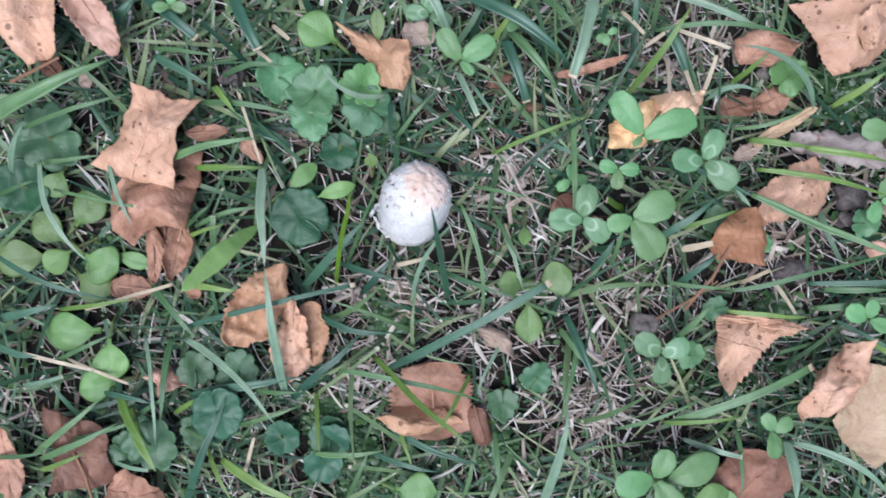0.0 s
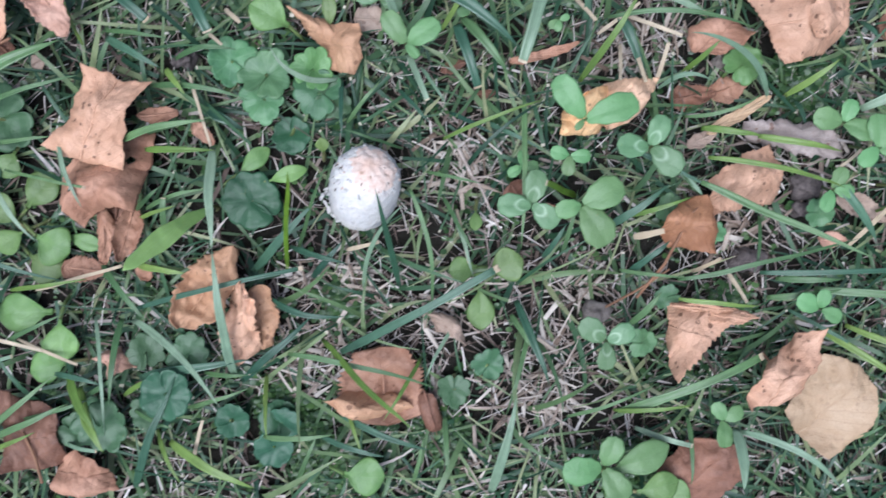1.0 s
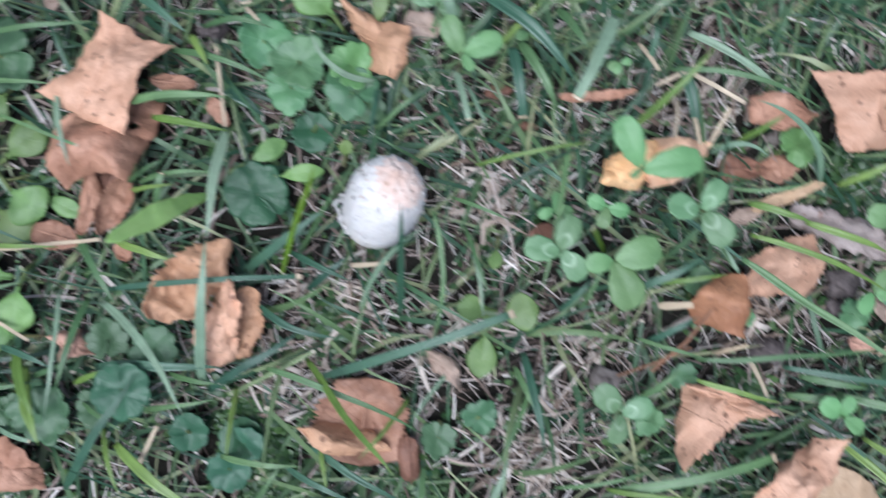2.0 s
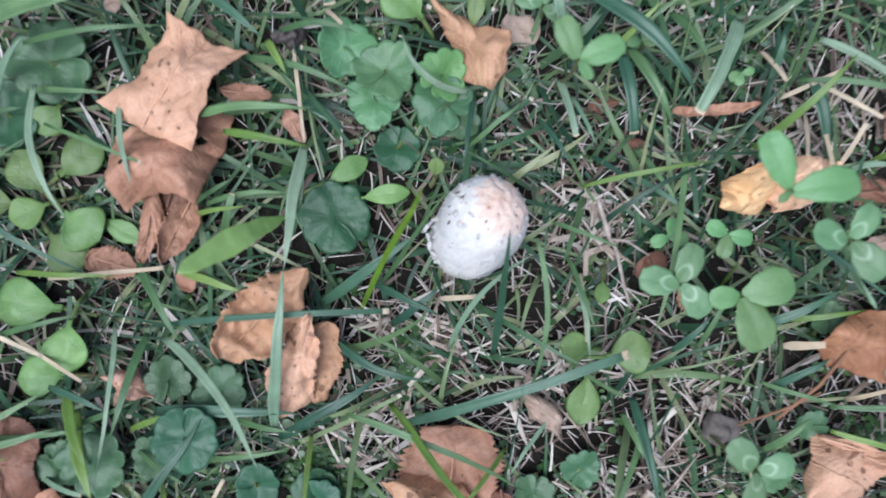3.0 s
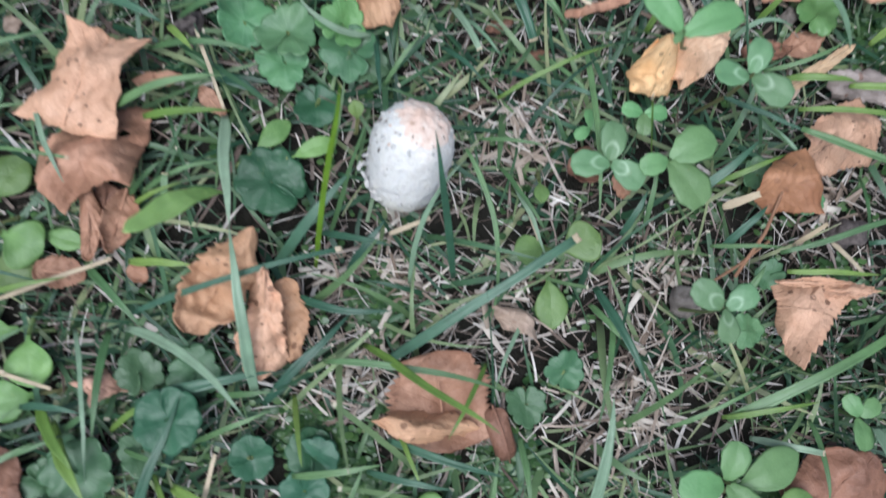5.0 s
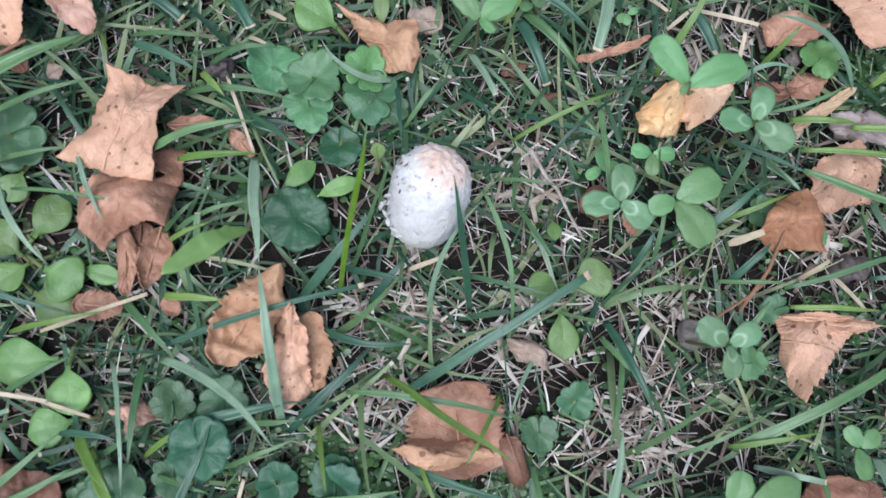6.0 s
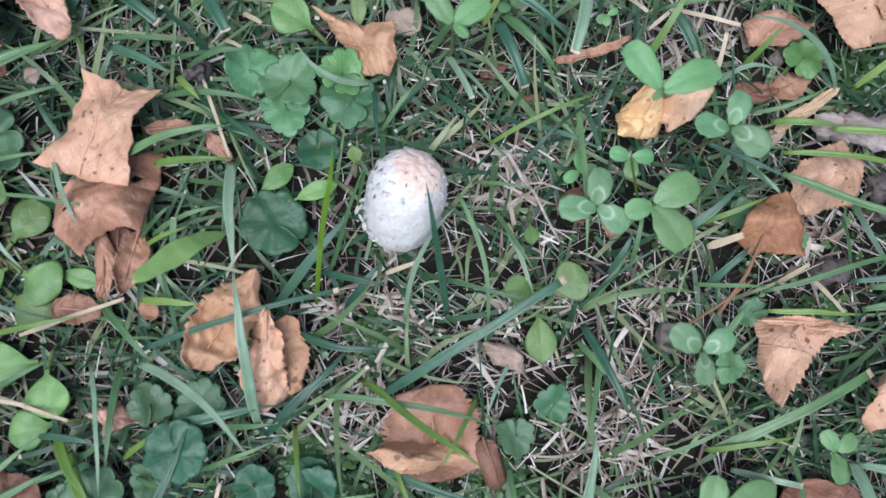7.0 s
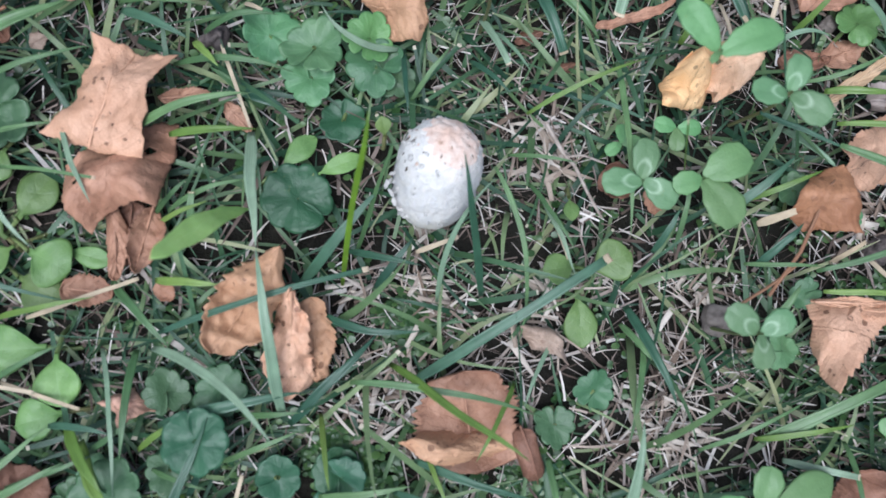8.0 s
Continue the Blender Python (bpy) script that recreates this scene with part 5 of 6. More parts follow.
blade((-0.0890, -0.0230, 0.0100), (-0.0667, -0.0260, 0.0180), 0.0027, "bright")
blade((-0.0569, 0.0233, 0.0140), (-0.0544, -0.0157, 0.0300), 0.0037, "silver")
blade((-0.0845, -0.0010, 0.0100), (-0.0571, 0.0074, 0.0180), 0.0018, "mid", bow=0.0017)
blade((-0.0770, -0.0101, 0.0100), (-0.0754, 0.0037, 0.0180), 0.0027, "mid", taper=0)
blade((-0.0883, -0.0014, 0.0100), (-0.0765, 0.0081, 0.0180), 0.0018, "mid")
blade((-0.0879, -0.0049, 0.0100), (-0.0707, 0.0008, 0.0180), 0.0016, "bright")
blade((-0.0881, -0.0401, 0.0140), (-0.0211, -0.0232, 0.0240), 0.0022, "blue", taper=0, bow=0.0013)
blade((-0.0496, -0.0669, 0.0160), (-0.0546, -0.0157, 0.0300), 0.0037, "silver")
blade((-0.0256, -0.0178, 0.0040), (-0.0107, 0.0160, 0.0400), 0.0015, "mid", arch=0.002)
blade((-0.0430, -0.0263, 0.0080), (-0.0154, 0.0027, 0.0240), 0.0034, "blue")
blade((0.0011, -0.0341, 0.0040), (0.0186, 0.0018, 0.0340), 0.0018, "silver", bow=0.0046, arch=.004)
blade((0.0200, 0.0072, 0.0260), (0.0271, -0.0494, 0.0100), 0.0018, "mid", bow=0.0050)
blade((0.0380, -0.0016, 0.0100), (0.0459, -0.0285, 0.0180), 0.0016, "silver")
blade((0.0335, 0.0044, 0.0100), (0.0464, -0.0199, 0.0180), 0.0016, "mid")
blade((0.0394, -0.0010, 0.0100), (0.0437, -0.0225, 0.0180), 0.0014, "straw", taper=0)
blade((-0.0279, -0.0160, 0.0100), (-0.0042, -0.0224, 0.0180), 0.0023, "deep")
blade((-0.0082, -0.0596, 0.0080), (0.0545, -0.0232, 0.0280), 0.0038, "blue", taper=0)
blade((-0.0385, -0.0353, 0.0100), (-0.0052, -0.0434, 0.0180), 0.0027, "deep", bow=-0.0029)
blade((-0.0191, -0.0288, 0.0100), (-0.0063, -0.0134, 0.0180), 0.0027, "deep")
blade((-0.0052, -0.0175, 0.0100), (0.0081, -0.0138, 0.0180), 0.0018, "straw", taper=0)
blade((0.0271, 0.0140, 0.0100), (0.0487, 0.0093, 0.0180), 0.0014, "mid")
blade((0.0180, 0.0232, 0.0100), (-0.0068, 0.0308, 0.0180), 0.0011, "mid")
blade((0.1329, 0.0097, 0.0300), (0.1965, -0.0199, 0.0420), 0.0029, "mid", arch=0.0)
blade((0.1078, 0.0219, 0.0280), (0.1363, 0.0081, 0.0300), 0.0019, "blue", arch=0.0)
blade((0.1398, 0.0197, 0.0180), (0.1947, 0.0074, 0.0220), 0.0022, "bright", bow=0.0017)
blade((0.1300, -0.0300, 0.0140), (0.2025, -0.0130, 0.0200), 0.0020, "mid")
blade((0.1065, -0.0263, 0.0100), (0.1307, -0.0286, 0.0180), 0.0016, "mid")
blade((0.1115, -0.0489, 0.0100), (0.1221, -0.0344, 0.0180), 0.0032, "mid")
blade((0.1244, 0.0200, 0.0100), (0.1388, 0.0034, 0.0180), 0.0027, "silver")
blade((0.1011, -0.0087, 0.0100), (0.1247, 0.0090, 0.0180), 0.0032, "blue")
blade((0.1101, -0.0271, 0.0100), (0.1250, -0.0138, 0.0180), 0.0029, "blue")
blade((0.1648, -0.0033, 0.0100), (0.1601, -0.0270, 0.0180), 0.0016, "mid")
blade((0.1283, -0.0370, 0.0200), (0.1612, -0.0401, 0.0220), 0.0020, "bright")
blade((0.1123, -0.0128, 0.0100), (0.1226, -0.0097, 0.0180), 0.0032, "straw", taper=0)
blade((0.1371, -0.0273, 0.0100), (0.1463, -0.0210, 0.0180), 0.0018, "straw", taper=0)
blade((0.1515, -0.0266, 0.0100), (0.1575, -0.0391, 0.0180), 0.0018, "straw", taper=0)
blade((0.1727, -0.0303, 0.0100), (0.1971, -0.0298, 0.0180), 0.0027, "mid")
blade((0.1692, -0.0381, 0.0100), (0.1972, -0.0340, 0.0180), 0.0027, "mid")
blade((0.1110, -0.0042, 0.0100), (0.1336, 0.0039, 0.0180), 0.0020, "bright")
blade((0.0828, -0.0189, 0.0100), (0.0874, 0.0067, 0.0180), 0.0018, "mid")
blade((0.0746, -0.0211, 0.0100), (0.0829, -0.0068, 0.0180), 0.0023, "deep")
blade((-0.1629, -0.0469, 0.0100), (-0.1445, -0.0502, 0.0180), 0.0032, "blue")
blade((-0.1539, -0.0630, 0.0100), (-0.1349, -0.0580, 0.0180), 0.0018, "silver", taper=0)
blade((-0.1533, -0.0500, 0.0100), (-0.1234, -0.0558, 0.0180), 0.0016, "straw", taper=0)
blade((-0.0886, -0.0442, 0.0160), (-0.0499, -0.0725, 0.0440), 0.0030, "silver", bow=0.0046)
blade((-0.0889, -0.0688, 0.0100), (-0.0427, -0.0606, 0.0180), 0.0038, "blue", bow=0.0017)
blade((-0.1052, -0.0436, 0.0100), (-0.1002, -0.0902, 0.0180), 0.0016, "silver", bow=0.0021)
blade((-0.0950, -0.0447, 0.0100), (-0.0985, -0.0782, 0.0180), 0.0027, "mid")
blade((-0.1415, -0.0542, 0.0100), (-0.1142, -0.0411, 0.0180), 0.0018, "mid")
blade((-0.0952, -0.0760, 0.0100), (-0.0753, -0.0657, 0.0180), 0.0020, "bright", bow=0.0013)
blade((-0.1118, -0.0718, 0.0120), (-0.0984, -0.0946, 0.0260), 0.0044, "bright")
blade((-0.1508, -0.0913, 0.0100), (-0.1195, -0.0664, 0.0180), 0.0027, "mid")
blade((-0.1487, -0.0930, 0.0100), (-0.1141, -0.0769, 0.0180), 0.0027, "mid")
blade((-0.1489, -0.0976, 0.0100), (-0.1275, -0.0883, 0.0180), 0.0020, "bright")
blade((-0.1651, -0.0916, 0.0100), (-0.1426, -0.0878, 0.0180), 0.0020, "mid")
blade((-0.0822, -0.0903, 0.0100), (-0.0713, -0.1106, 0.0180), 0.0018, "bright")
blade((-0.0761, -0.0939, 0.0140), (-0.0412, -0.1113, 0.0220), 0.0038, "bright")
blade((-0.0925, -0.1150, 0.0080), (-0.0715, -0.0657, 0.0220), 0.0034, "deep")
blade((-0.1189, -0.0951, 0.0100), (-0.1039, -0.0963, 0.0180), 0.0020, "silver", taper=0)
blade((-0.0706, -0.0813, 0.0100), (-0.0437, -0.0720, 0.0180), 0.0018, "mid")
blade((-0.1222, -0.0668, 0.0100), (-0.1012, -0.0698, 0.0180), 0.0023, "blue", bow=0.0013)
blade((-0.0630, -0.0671, 0.0100), (-0.0440, -0.0667, 0.0180), 0.0020, "mid")
blade((-0.0685, -0.1044, 0.0100), (-0.0622, -0.0845, 0.0180), 0.0016, "straw", taper=0)
blade((-0.0282, -0.0578, 0.0180), (0.0311, -0.0725, 0.0220), 0.0022, "mid", bow=0.0025)
blade((-0.0153, -0.0534, 0.0120), (0.0212, -0.0807, 0.0500), 0.0026, "bright")
blade((0.0245, -0.0618, 0.0120), (0.0094, -0.0847, 0.0220), 0.0016, "bright")
blade((-0.0484, -0.0707, 0.0100), (-0.0186, -0.0431, 0.0180), 0.0032, "deep")
blade((-0.0382, -0.0682, 0.0080), (-0.0356, -0.0889, 0.0280), 0.0018, "bright")
blade((-0.0061, -0.0798, 0.0100), (0.0008, -0.0995, 0.0180), 0.0016, "bright")
blade((-0.0090, -0.0849, 0.0100), (0.0282, -0.0981, 0.0180), 0.0027, "blue")
blade((-0.0398, -0.0940, 0.0100), (-0.0104, -0.0913, 0.0180), 0.0023, "mid")
blade((-0.0161, -0.0942, 0.0100), (0.0106, -0.1008, 0.0180), 0.0023, "blue")
blade((-0.0263, -0.1129, 0.0100), (-0.0172, -0.0911, 0.0180), 0.0020, "mid")
blade((0.0531, -0.1176, 0.0140), (0.0612, -0.0743, 0.0300), 0.0042, "silver")
blade((0.0692, -0.0487, 0.0100), (0.0589, -0.0850, 0.0180), 0.0020, "mid")
blade((0.0394, -0.0480, 0.0100), (0.0261, -0.0701, 0.0180), 0.0014, "silver", bow=-0.0017)
blade((0.0346, -0.0866, 0.0100), (0.0351, -0.1077, 0.0180), 0.0023, "mid")
blade((0.0640, -0.0385, 0.0100), (0.0767, -0.0721, 0.0180), 0.0034, "deep")
blade((0.0617, -0.0443, 0.0100), (0.0693, -0.0569, 0.0180), 0.0023, "mid")
blade((0.0214, -0.1145, 0.0100), (0.0255, -0.0928, 0.0180), 0.0016, "mid")
blade((0.0855, -0.0876, 0.0100), (0.1207, -0.0721, 0.0180), 0.0016, "mid")
blade((0.1523, -0.0901, 0.0220), (0.1515, -0.1114, 0.0340), 0.0046, "silver")
blade((0.1548, -0.0919, 0.0200), (0.1936, -0.1139, 0.0300), 0.0029, "silver", bow=0.0050)
blade((0.1066, -0.0856, 0.0100), (0.1629, -0.0602, 0.0220), 0.0041, "mid", taper=0)
blade((0.1050, -0.0851, 0.0100), (0.1365, -0.0811, 0.0180), 0.0020, "bright")
blade((0.1142, -0.0926, 0.0100), (0.1361, -0.0983, 0.0180), 0.0026, "silver", taper=0)
blade((0.1906, -0.0513, 0.0120), (0.2241, -0.0732, 0.0240), 0.0030, "bright")
blade((0.2022, -0.0496, 0.0120), (0.2431, -0.0680, 0.0240), 0.0026, "bright")
blade((0.1364, -0.0877, 0.0100), (0.1360, -0.1149, 0.0180), 0.0020, "mid")
blade((0.2462, -0.0526, 0.0100), (0.2540, -0.0723, 0.0180), 0.0030, "silver")
blade((0.2009, 0.0388, 0.0200), (0.2440, 0.0594, 0.0300), 0.0042, "silver")
blade((0.1923, 0.0114, 0.0160), (0.2155, -0.0160, 0.0100), 0.0039, "blue")
blade((0.2019, -0.0170, 0.0120), (0.2284, 0.0117, 0.0160), 0.0022, "straw", taper=0)
blade((0.2238, 0.0022, 0.0100), (0.2233, -0.0077, 0.0180), 0.0015, "straw", taper=0)
blade((0.1659, -0.0278, 0.0100), (0.2256, -0.0255, 0.0180), 0.0024, "blue", taper=0)
blade((0.1893, -0.0347, 0.0100), (0.2538, -0.0392, 0.0180), 0.0033, "mid")
blade((0.2146, -0.0024, 0.0100), (0.2514, 0.0158, 0.0180), 0.0017, "bright")
blade((0.2323, 0.0271, 0.0100), (0.2522, 0.0510, 0.0180), 0.0026, "bright")
blade((0.2130, 0.0426, 0.0100), (0.2350, 0.0201, 0.0180), 0.0015, "mid")
blade((0.2090, 0.0247, 0.0100), (0.1940, 0.0154, 0.0180), 0.0015, "straw", taper=0)
blade((0.2214, -0.0621, 0.0100), (0.2226, -0.0834, 0.0180), 0.0020, "mid")
blade((0.2334, -0.0623, 0.0100), (0.2370, -0.0905, 0.0180), 0.0020, "mid")
blade((0.2059, -0.0994, 0.0100), (0.2182, -0.0902, 0.0180), 0.0020, "mid")
blade((0.1784, -0.0433, 0.0100), (0.2079, -0.0604, 0.0180), 0.0017, "blue")
blade((0.2354, 0.0696, 0.0100), (0.2464, 0.0770, 0.0180), 0.0030, "mid")
blade((0.2193, 0.0627, 0.0100), (0.2443, 0.0726, 0.0180), 0.0026, "bright")
blade((0.2050, 0.0756, 0.0100), (0.2081, 0.0676, 0.0180), 0.0026, "blue")
blade((-0.1364, -0.0525, 0.0100), (-0.1101, -0.0616, 0.0180), 0.0014, "straw", taper=0)
blade((-0.1362, -0.0855, 0.0100), (-0.1031, -0.0746, 0.0180), 0.0018, "mid")
blade((-0.1129, -0.0779, 0.0100), (-0.0933, -0.0653, 0.0180), 0.0020, "mid")
blade((-0.1158, -0.0664, 0.0120), (-0.1015, -0.0857, 0.0260), 0.0038, "bright")
blade((-0.0802, -0.0911, 0.0100), (-0.0672, -0.0686, 0.0180), 0.0023, "deep")
blade((-0.0911, -0.0820, 0.0100), (-0.0730, -0.0882, 0.0180), 0.0016, "mid")
blade((-0.0300, -0.0270, 0.0030), (-0.0197, 0.0128, 0.0776), 0.0017, "vivid", arch=0.0, taper=9.0)
blade((0.0900, 0.0040, 0.0040), (0.0650, 0.0092, 0.0726), 0.0028, "vivid", arch=0.0, taper=0)
blade((0.0160, -0.0330, 0.0060), (0.0076, 0.0072, 0.0504), 0.0026, "deep", arch=0.001)
dead_leaf((0.0621, 0.0094, 0.0040), (0.0694, -0.0010, 0.0050), 0.0062, (0.7, 1.0, 0.85, 0.5), "dark", "small dull red-brown leaf under the clover", crumple=0.003, teeth=7)
dead_leaf((0.0759, 0.0012, 0.0040), (0.0814, -0.0070, 0.0040), 0.0036, (0.6, 1.0, 0.85, 0.45), "brown", "small dull brown leaf scrap under the clover", crumple=0.003, teeth=7)
blade((-0.0644, 0.0408, 0.0080), (-0.0449, 0.0304, 0.0120), 0.0046, "deep")
blade((-0.0531, 0.0333, 0.0060), (-0.0699, 0.0457, 0.0140), 0.0030, "mid")
dead_leaf((0.1422, 0.0300, 0.0090), (0.1676, 0.0448, 0.0120), 0.0023, (0.8, 1, 0.95, 0.7), "pale", "weathered tan strip of bark lying on straw", across=0.6, along=0.1, teeth=5, crumple=0.0015)
twig([(0.0396, 0.0233, 0.0160), (0.0454, 0.0116, 0.0160), (0.0482, 0.0089, 0.0160), (0.0525, -0.0015, 0.0160), (0.0563, -0.0093, 0.0160)], 0.00078, 0.00045, "crooked greyish dry twig lying on straw", BARK)
twig([(0.0454, 0.0116, 0.0160), (0.0513, 0.0120, 0.0160), (0.0593, 0.0087, 0.0160)], 0.00045, 0.00034, "thin greyish dry twig lying on straw", BARK)
twig([(0.1001, -0.0411, 0.0140), (0.1135, -0.0341, 0.0140), (0.1263, -0.0258, 0.0140)], 0.00056, 0.00045, "thin reddish-brown leaf stalk lying on straw")
twig([(0.1135, -0.0375, 0.0120), (0.1229, -0.0234, 0.0180), (0.1316, -0.0027, 0.0240), (0.1377, 0.0017, 0.0220)], 0.00068, 0.00057, "thin reddish leaf stalk running to a rolled leaf")
twig([(-0.1508, 0.0557, 0.0140), (-0.1406, 0.0594, 0.0180), (-0.1303, 0.0639, 0.0200)], 0.00079, 0.00056, "tan leaf stalk in the grass")
twig([(-0.1338, -0.0894, 0.0140), (-0.1298, -0.0987, 0.0140), (-0.1270, -0.1103, 0.0140)], 0.00056, 0.00056, "thin brown leaf stalk in the grass")
twig([(0.1683, -0.0616, 0.0100), (0.1792, -0.0756, 0.0100), (0.1820, -0.0896, 0.0100)], 0.00055, 0.00044, "thin pale stem in the grass")
lump("pebble", 0.0982, -0.0449, 0.0050, (0.0058, 0.0051, 0.0060), STONE, "small rounded grey pebble pressed into the soil", "stone", 1.0, 0.4)
lump("pebble", 0.1492, 0.0598, 0.0030, (0.0028, 0.0028, 0.0030), STONE, "small round brown-grey pebble on the soil", "stone", 2.0, 0.4)
lump("soil_clod", 0.1859, -0.0017, 0.0030, (0.0038, 0.0031, 0.0040), CLOD, "crumbly grey-brown clod of soil among straw", "clod", 3.0, 0.8)
lump("soil_clod", 0.1880, 0.0089, 0.0030, (0.0071, 0.0053, 0.0040), CLOD, "crumbly grey-brown clod of soil among straw", "clod", 6.0, 0.8)
lump("soil_clod", 0.1631, -0.0229, 0.0020, (0.0069, 0.0051, 0.0050), CLOD, "dark crumbly clod of soil among straw", "clod", 4.0, 0.8)
lump("soil_clod", -0.0695, 0.0589, 0.0040, (0.0041, 0.0037, 0.0040), CLOD, "crumbly grey-brown clod of soil in the grass", "clod", 5.0, 0.8)
bark = torn_leaf((0.1551, 0.0343, 0.0120), (0.1925, 0.0315, 0.0110), (0.1603, 0.0271, 0.0090), (0.1984, 0.0197, 0.0080), (0.04, 0.03, 0.1, 0.1), "bark", "torn flake of weathered grey-brown bark lying in the grass", bulge=0.003, crumple=0.003, curl=0.002, saw=0.02, teeth=9)
bark.name = "bark_flake"
bark["category"], bark["group"] = "bark", "twigs and straws on the lawn"


# ---- turf: short grass, dry straw and tiny weeds that nobody could count ----
NEAR, FAR = (-0.22, -0.16, 0.28, 0.2), (-0.7, -0.6, 0.75, 0.65)
CELL = 0.001
NX, NY = int((NEAR[2] - NEAR[0]) / CELL), int((NEAR[3] - NEAR[1]) / CELL)
LIMIT = np.full((NX, NY), 9.0)
GX, GY = np.meshgrid(NEAR[0] + (np.arange(NX) + 0.5) * CELL, NEAR[1] + (np.arange(NY) + 0.5) * CELL, indexing="ij")
for cx, cy, r, top in CLEAR:
    inside = (GX - cx) ** 2 + (GY - cy) ** 2 < r * r
    LIMIT[inside] = np.minimum(LIMIT[inside], top)
for poly, top in SHADED:
    inside = np.zeros((NX, NY), bool)
    for (x1, y1), (x2, y2) in zip(poly, poly[1:] + poly[:1]):
        if y1 != y2:
            inside ^= ((y1 > GY) != (y2 > GY)) & (GX < (x2 - x1) * (GY - y1) / (y2 - y1) + x1)
    LIMIT[inside] = np.minimum(LIMIT[inside], top)


def allowed(x, y, z):
    i, j = int((x - NEAR[0]) / CELL), int((y - NEAR[1]) / CELL)
    return not (0 <= i < NX and 0 <= j < NY) or z <= LIMIT[i, j]


# places where the grass has died back to pale straw: x, y, radius
BARE = [
    (-0.008, -0.032, 0.021),
    (0.025, -0.052, 0.018),
    (0.008, -0.047, 0.018),
    (0.119, 0.069, 0.025),
    (0.174, 0.013, 0.018),
    (0.162, -0.021, 0.025),
    (0.080, -0.079, 0.025),
    (0.077, -0.041, 0.021),
    (0.104, -0.027, 0.018),
    (-0.018, -0.070, 0.016),
    (-0.152, -0.064, 0.014),
    (-0.030, -0.032, 0.016),
    (-0.005, -0.029, 0.014),
    (-0.014, -0.059, 0.014),
    (0.030, -0.073, 0.018),
    (0.055, -0.055, 0.014),
    (0.185, 0.025, 0.014),
    (0.070, -0.063, 0.012),
    (0.039, 0.017, 0.020),
    (0.028, 0.028, 0.014),
    (0.062, 0.032, 0.016),
    (0.069, -0.032, 0.016),
]
# patches of bare dark soil: x, y, radius
SOIL_SPOTS = [
    (0.037, -0.062, 0.010),
    (0.098, -0.093, 0.014),
    (-0.025, -0.090, 0.014),
    (-0.153, -0.056, 0.009),
    (0.135, 0.065, 0.010),
    (-0.065, 0.017, 0.010),
    (0.018, -0.019, 0.009),
    (-0.061, -0.108, 0.010),
    (0.066, -0.080, 0.008),
    (0.018, -0.018, 0.008),
    (-0.019, -0.011, 0.007),
    (0.025, 0.014, 0.011),
    (0.037, 0.006, 0.010),
    (0.089, 0.004, 0.012),
    (0.048, -0.060, 0.011),
    (0.098, -0.093, 0.012),
    (0.066, -0.077, 0.008),
    (0.171, -0.014, 0.010),
    (0.114, 0.032, 0.008),
    (0.054, 0.046, 0.009),
    (-0.124, -0.052, 0.010),
    (0.123, 0.018, 0.008),
    (0.123, -0.007, 0.009),
    (0.131, 0.060, 0.009),
    (0.159, 0.050, 0.008),
    (-0.132, 0.020, 0.009),
    (-0.066, -0.000, 0.007),
    (-0.030, -0.006, 0.007),
    (-0.029, -0.076, 0.009),
    (0.097, -0.089, 0.009),
    (0.097, -0.092, 0.009),
    (0.037, -0.061, 0.008),
    (-0.029, -0.076, 0.006),
    (0.133, 0.060, 0.010),
    (-0.020, -0.093, 0.009),
    (-0.038, -0.057, 0.007),
    (0.091, -0.043, 0.008),
    (-0.131, -0.043, 0.009),
    (-0.151, -0.055, 0.009),
    (-0.141, -0.073, 0.009),
    (-0.160, -0.108, 0.012),
    (-0.068, 0.017, 0.009),
    (-0.044, -0.093, 0.008),
    (0.096, 0.018, 0.007),
    (0.032, -0.014, 0.007),
    (0.065, -0.055, 0.007),
    (0.124, -0.019, 0.009),
    (0.134, -0.024, 0.009),
    (0.161, -0.025, 0.009),
    (0.175, -0.021, 0.009),
    (0.122, -0.011, 0.009),
]


def bareness(x, y):
    return max(math.exp(-((x - cx) ** 2 + (y - cy) ** 2) / (r * r)) for cx, cy, r in BARE)


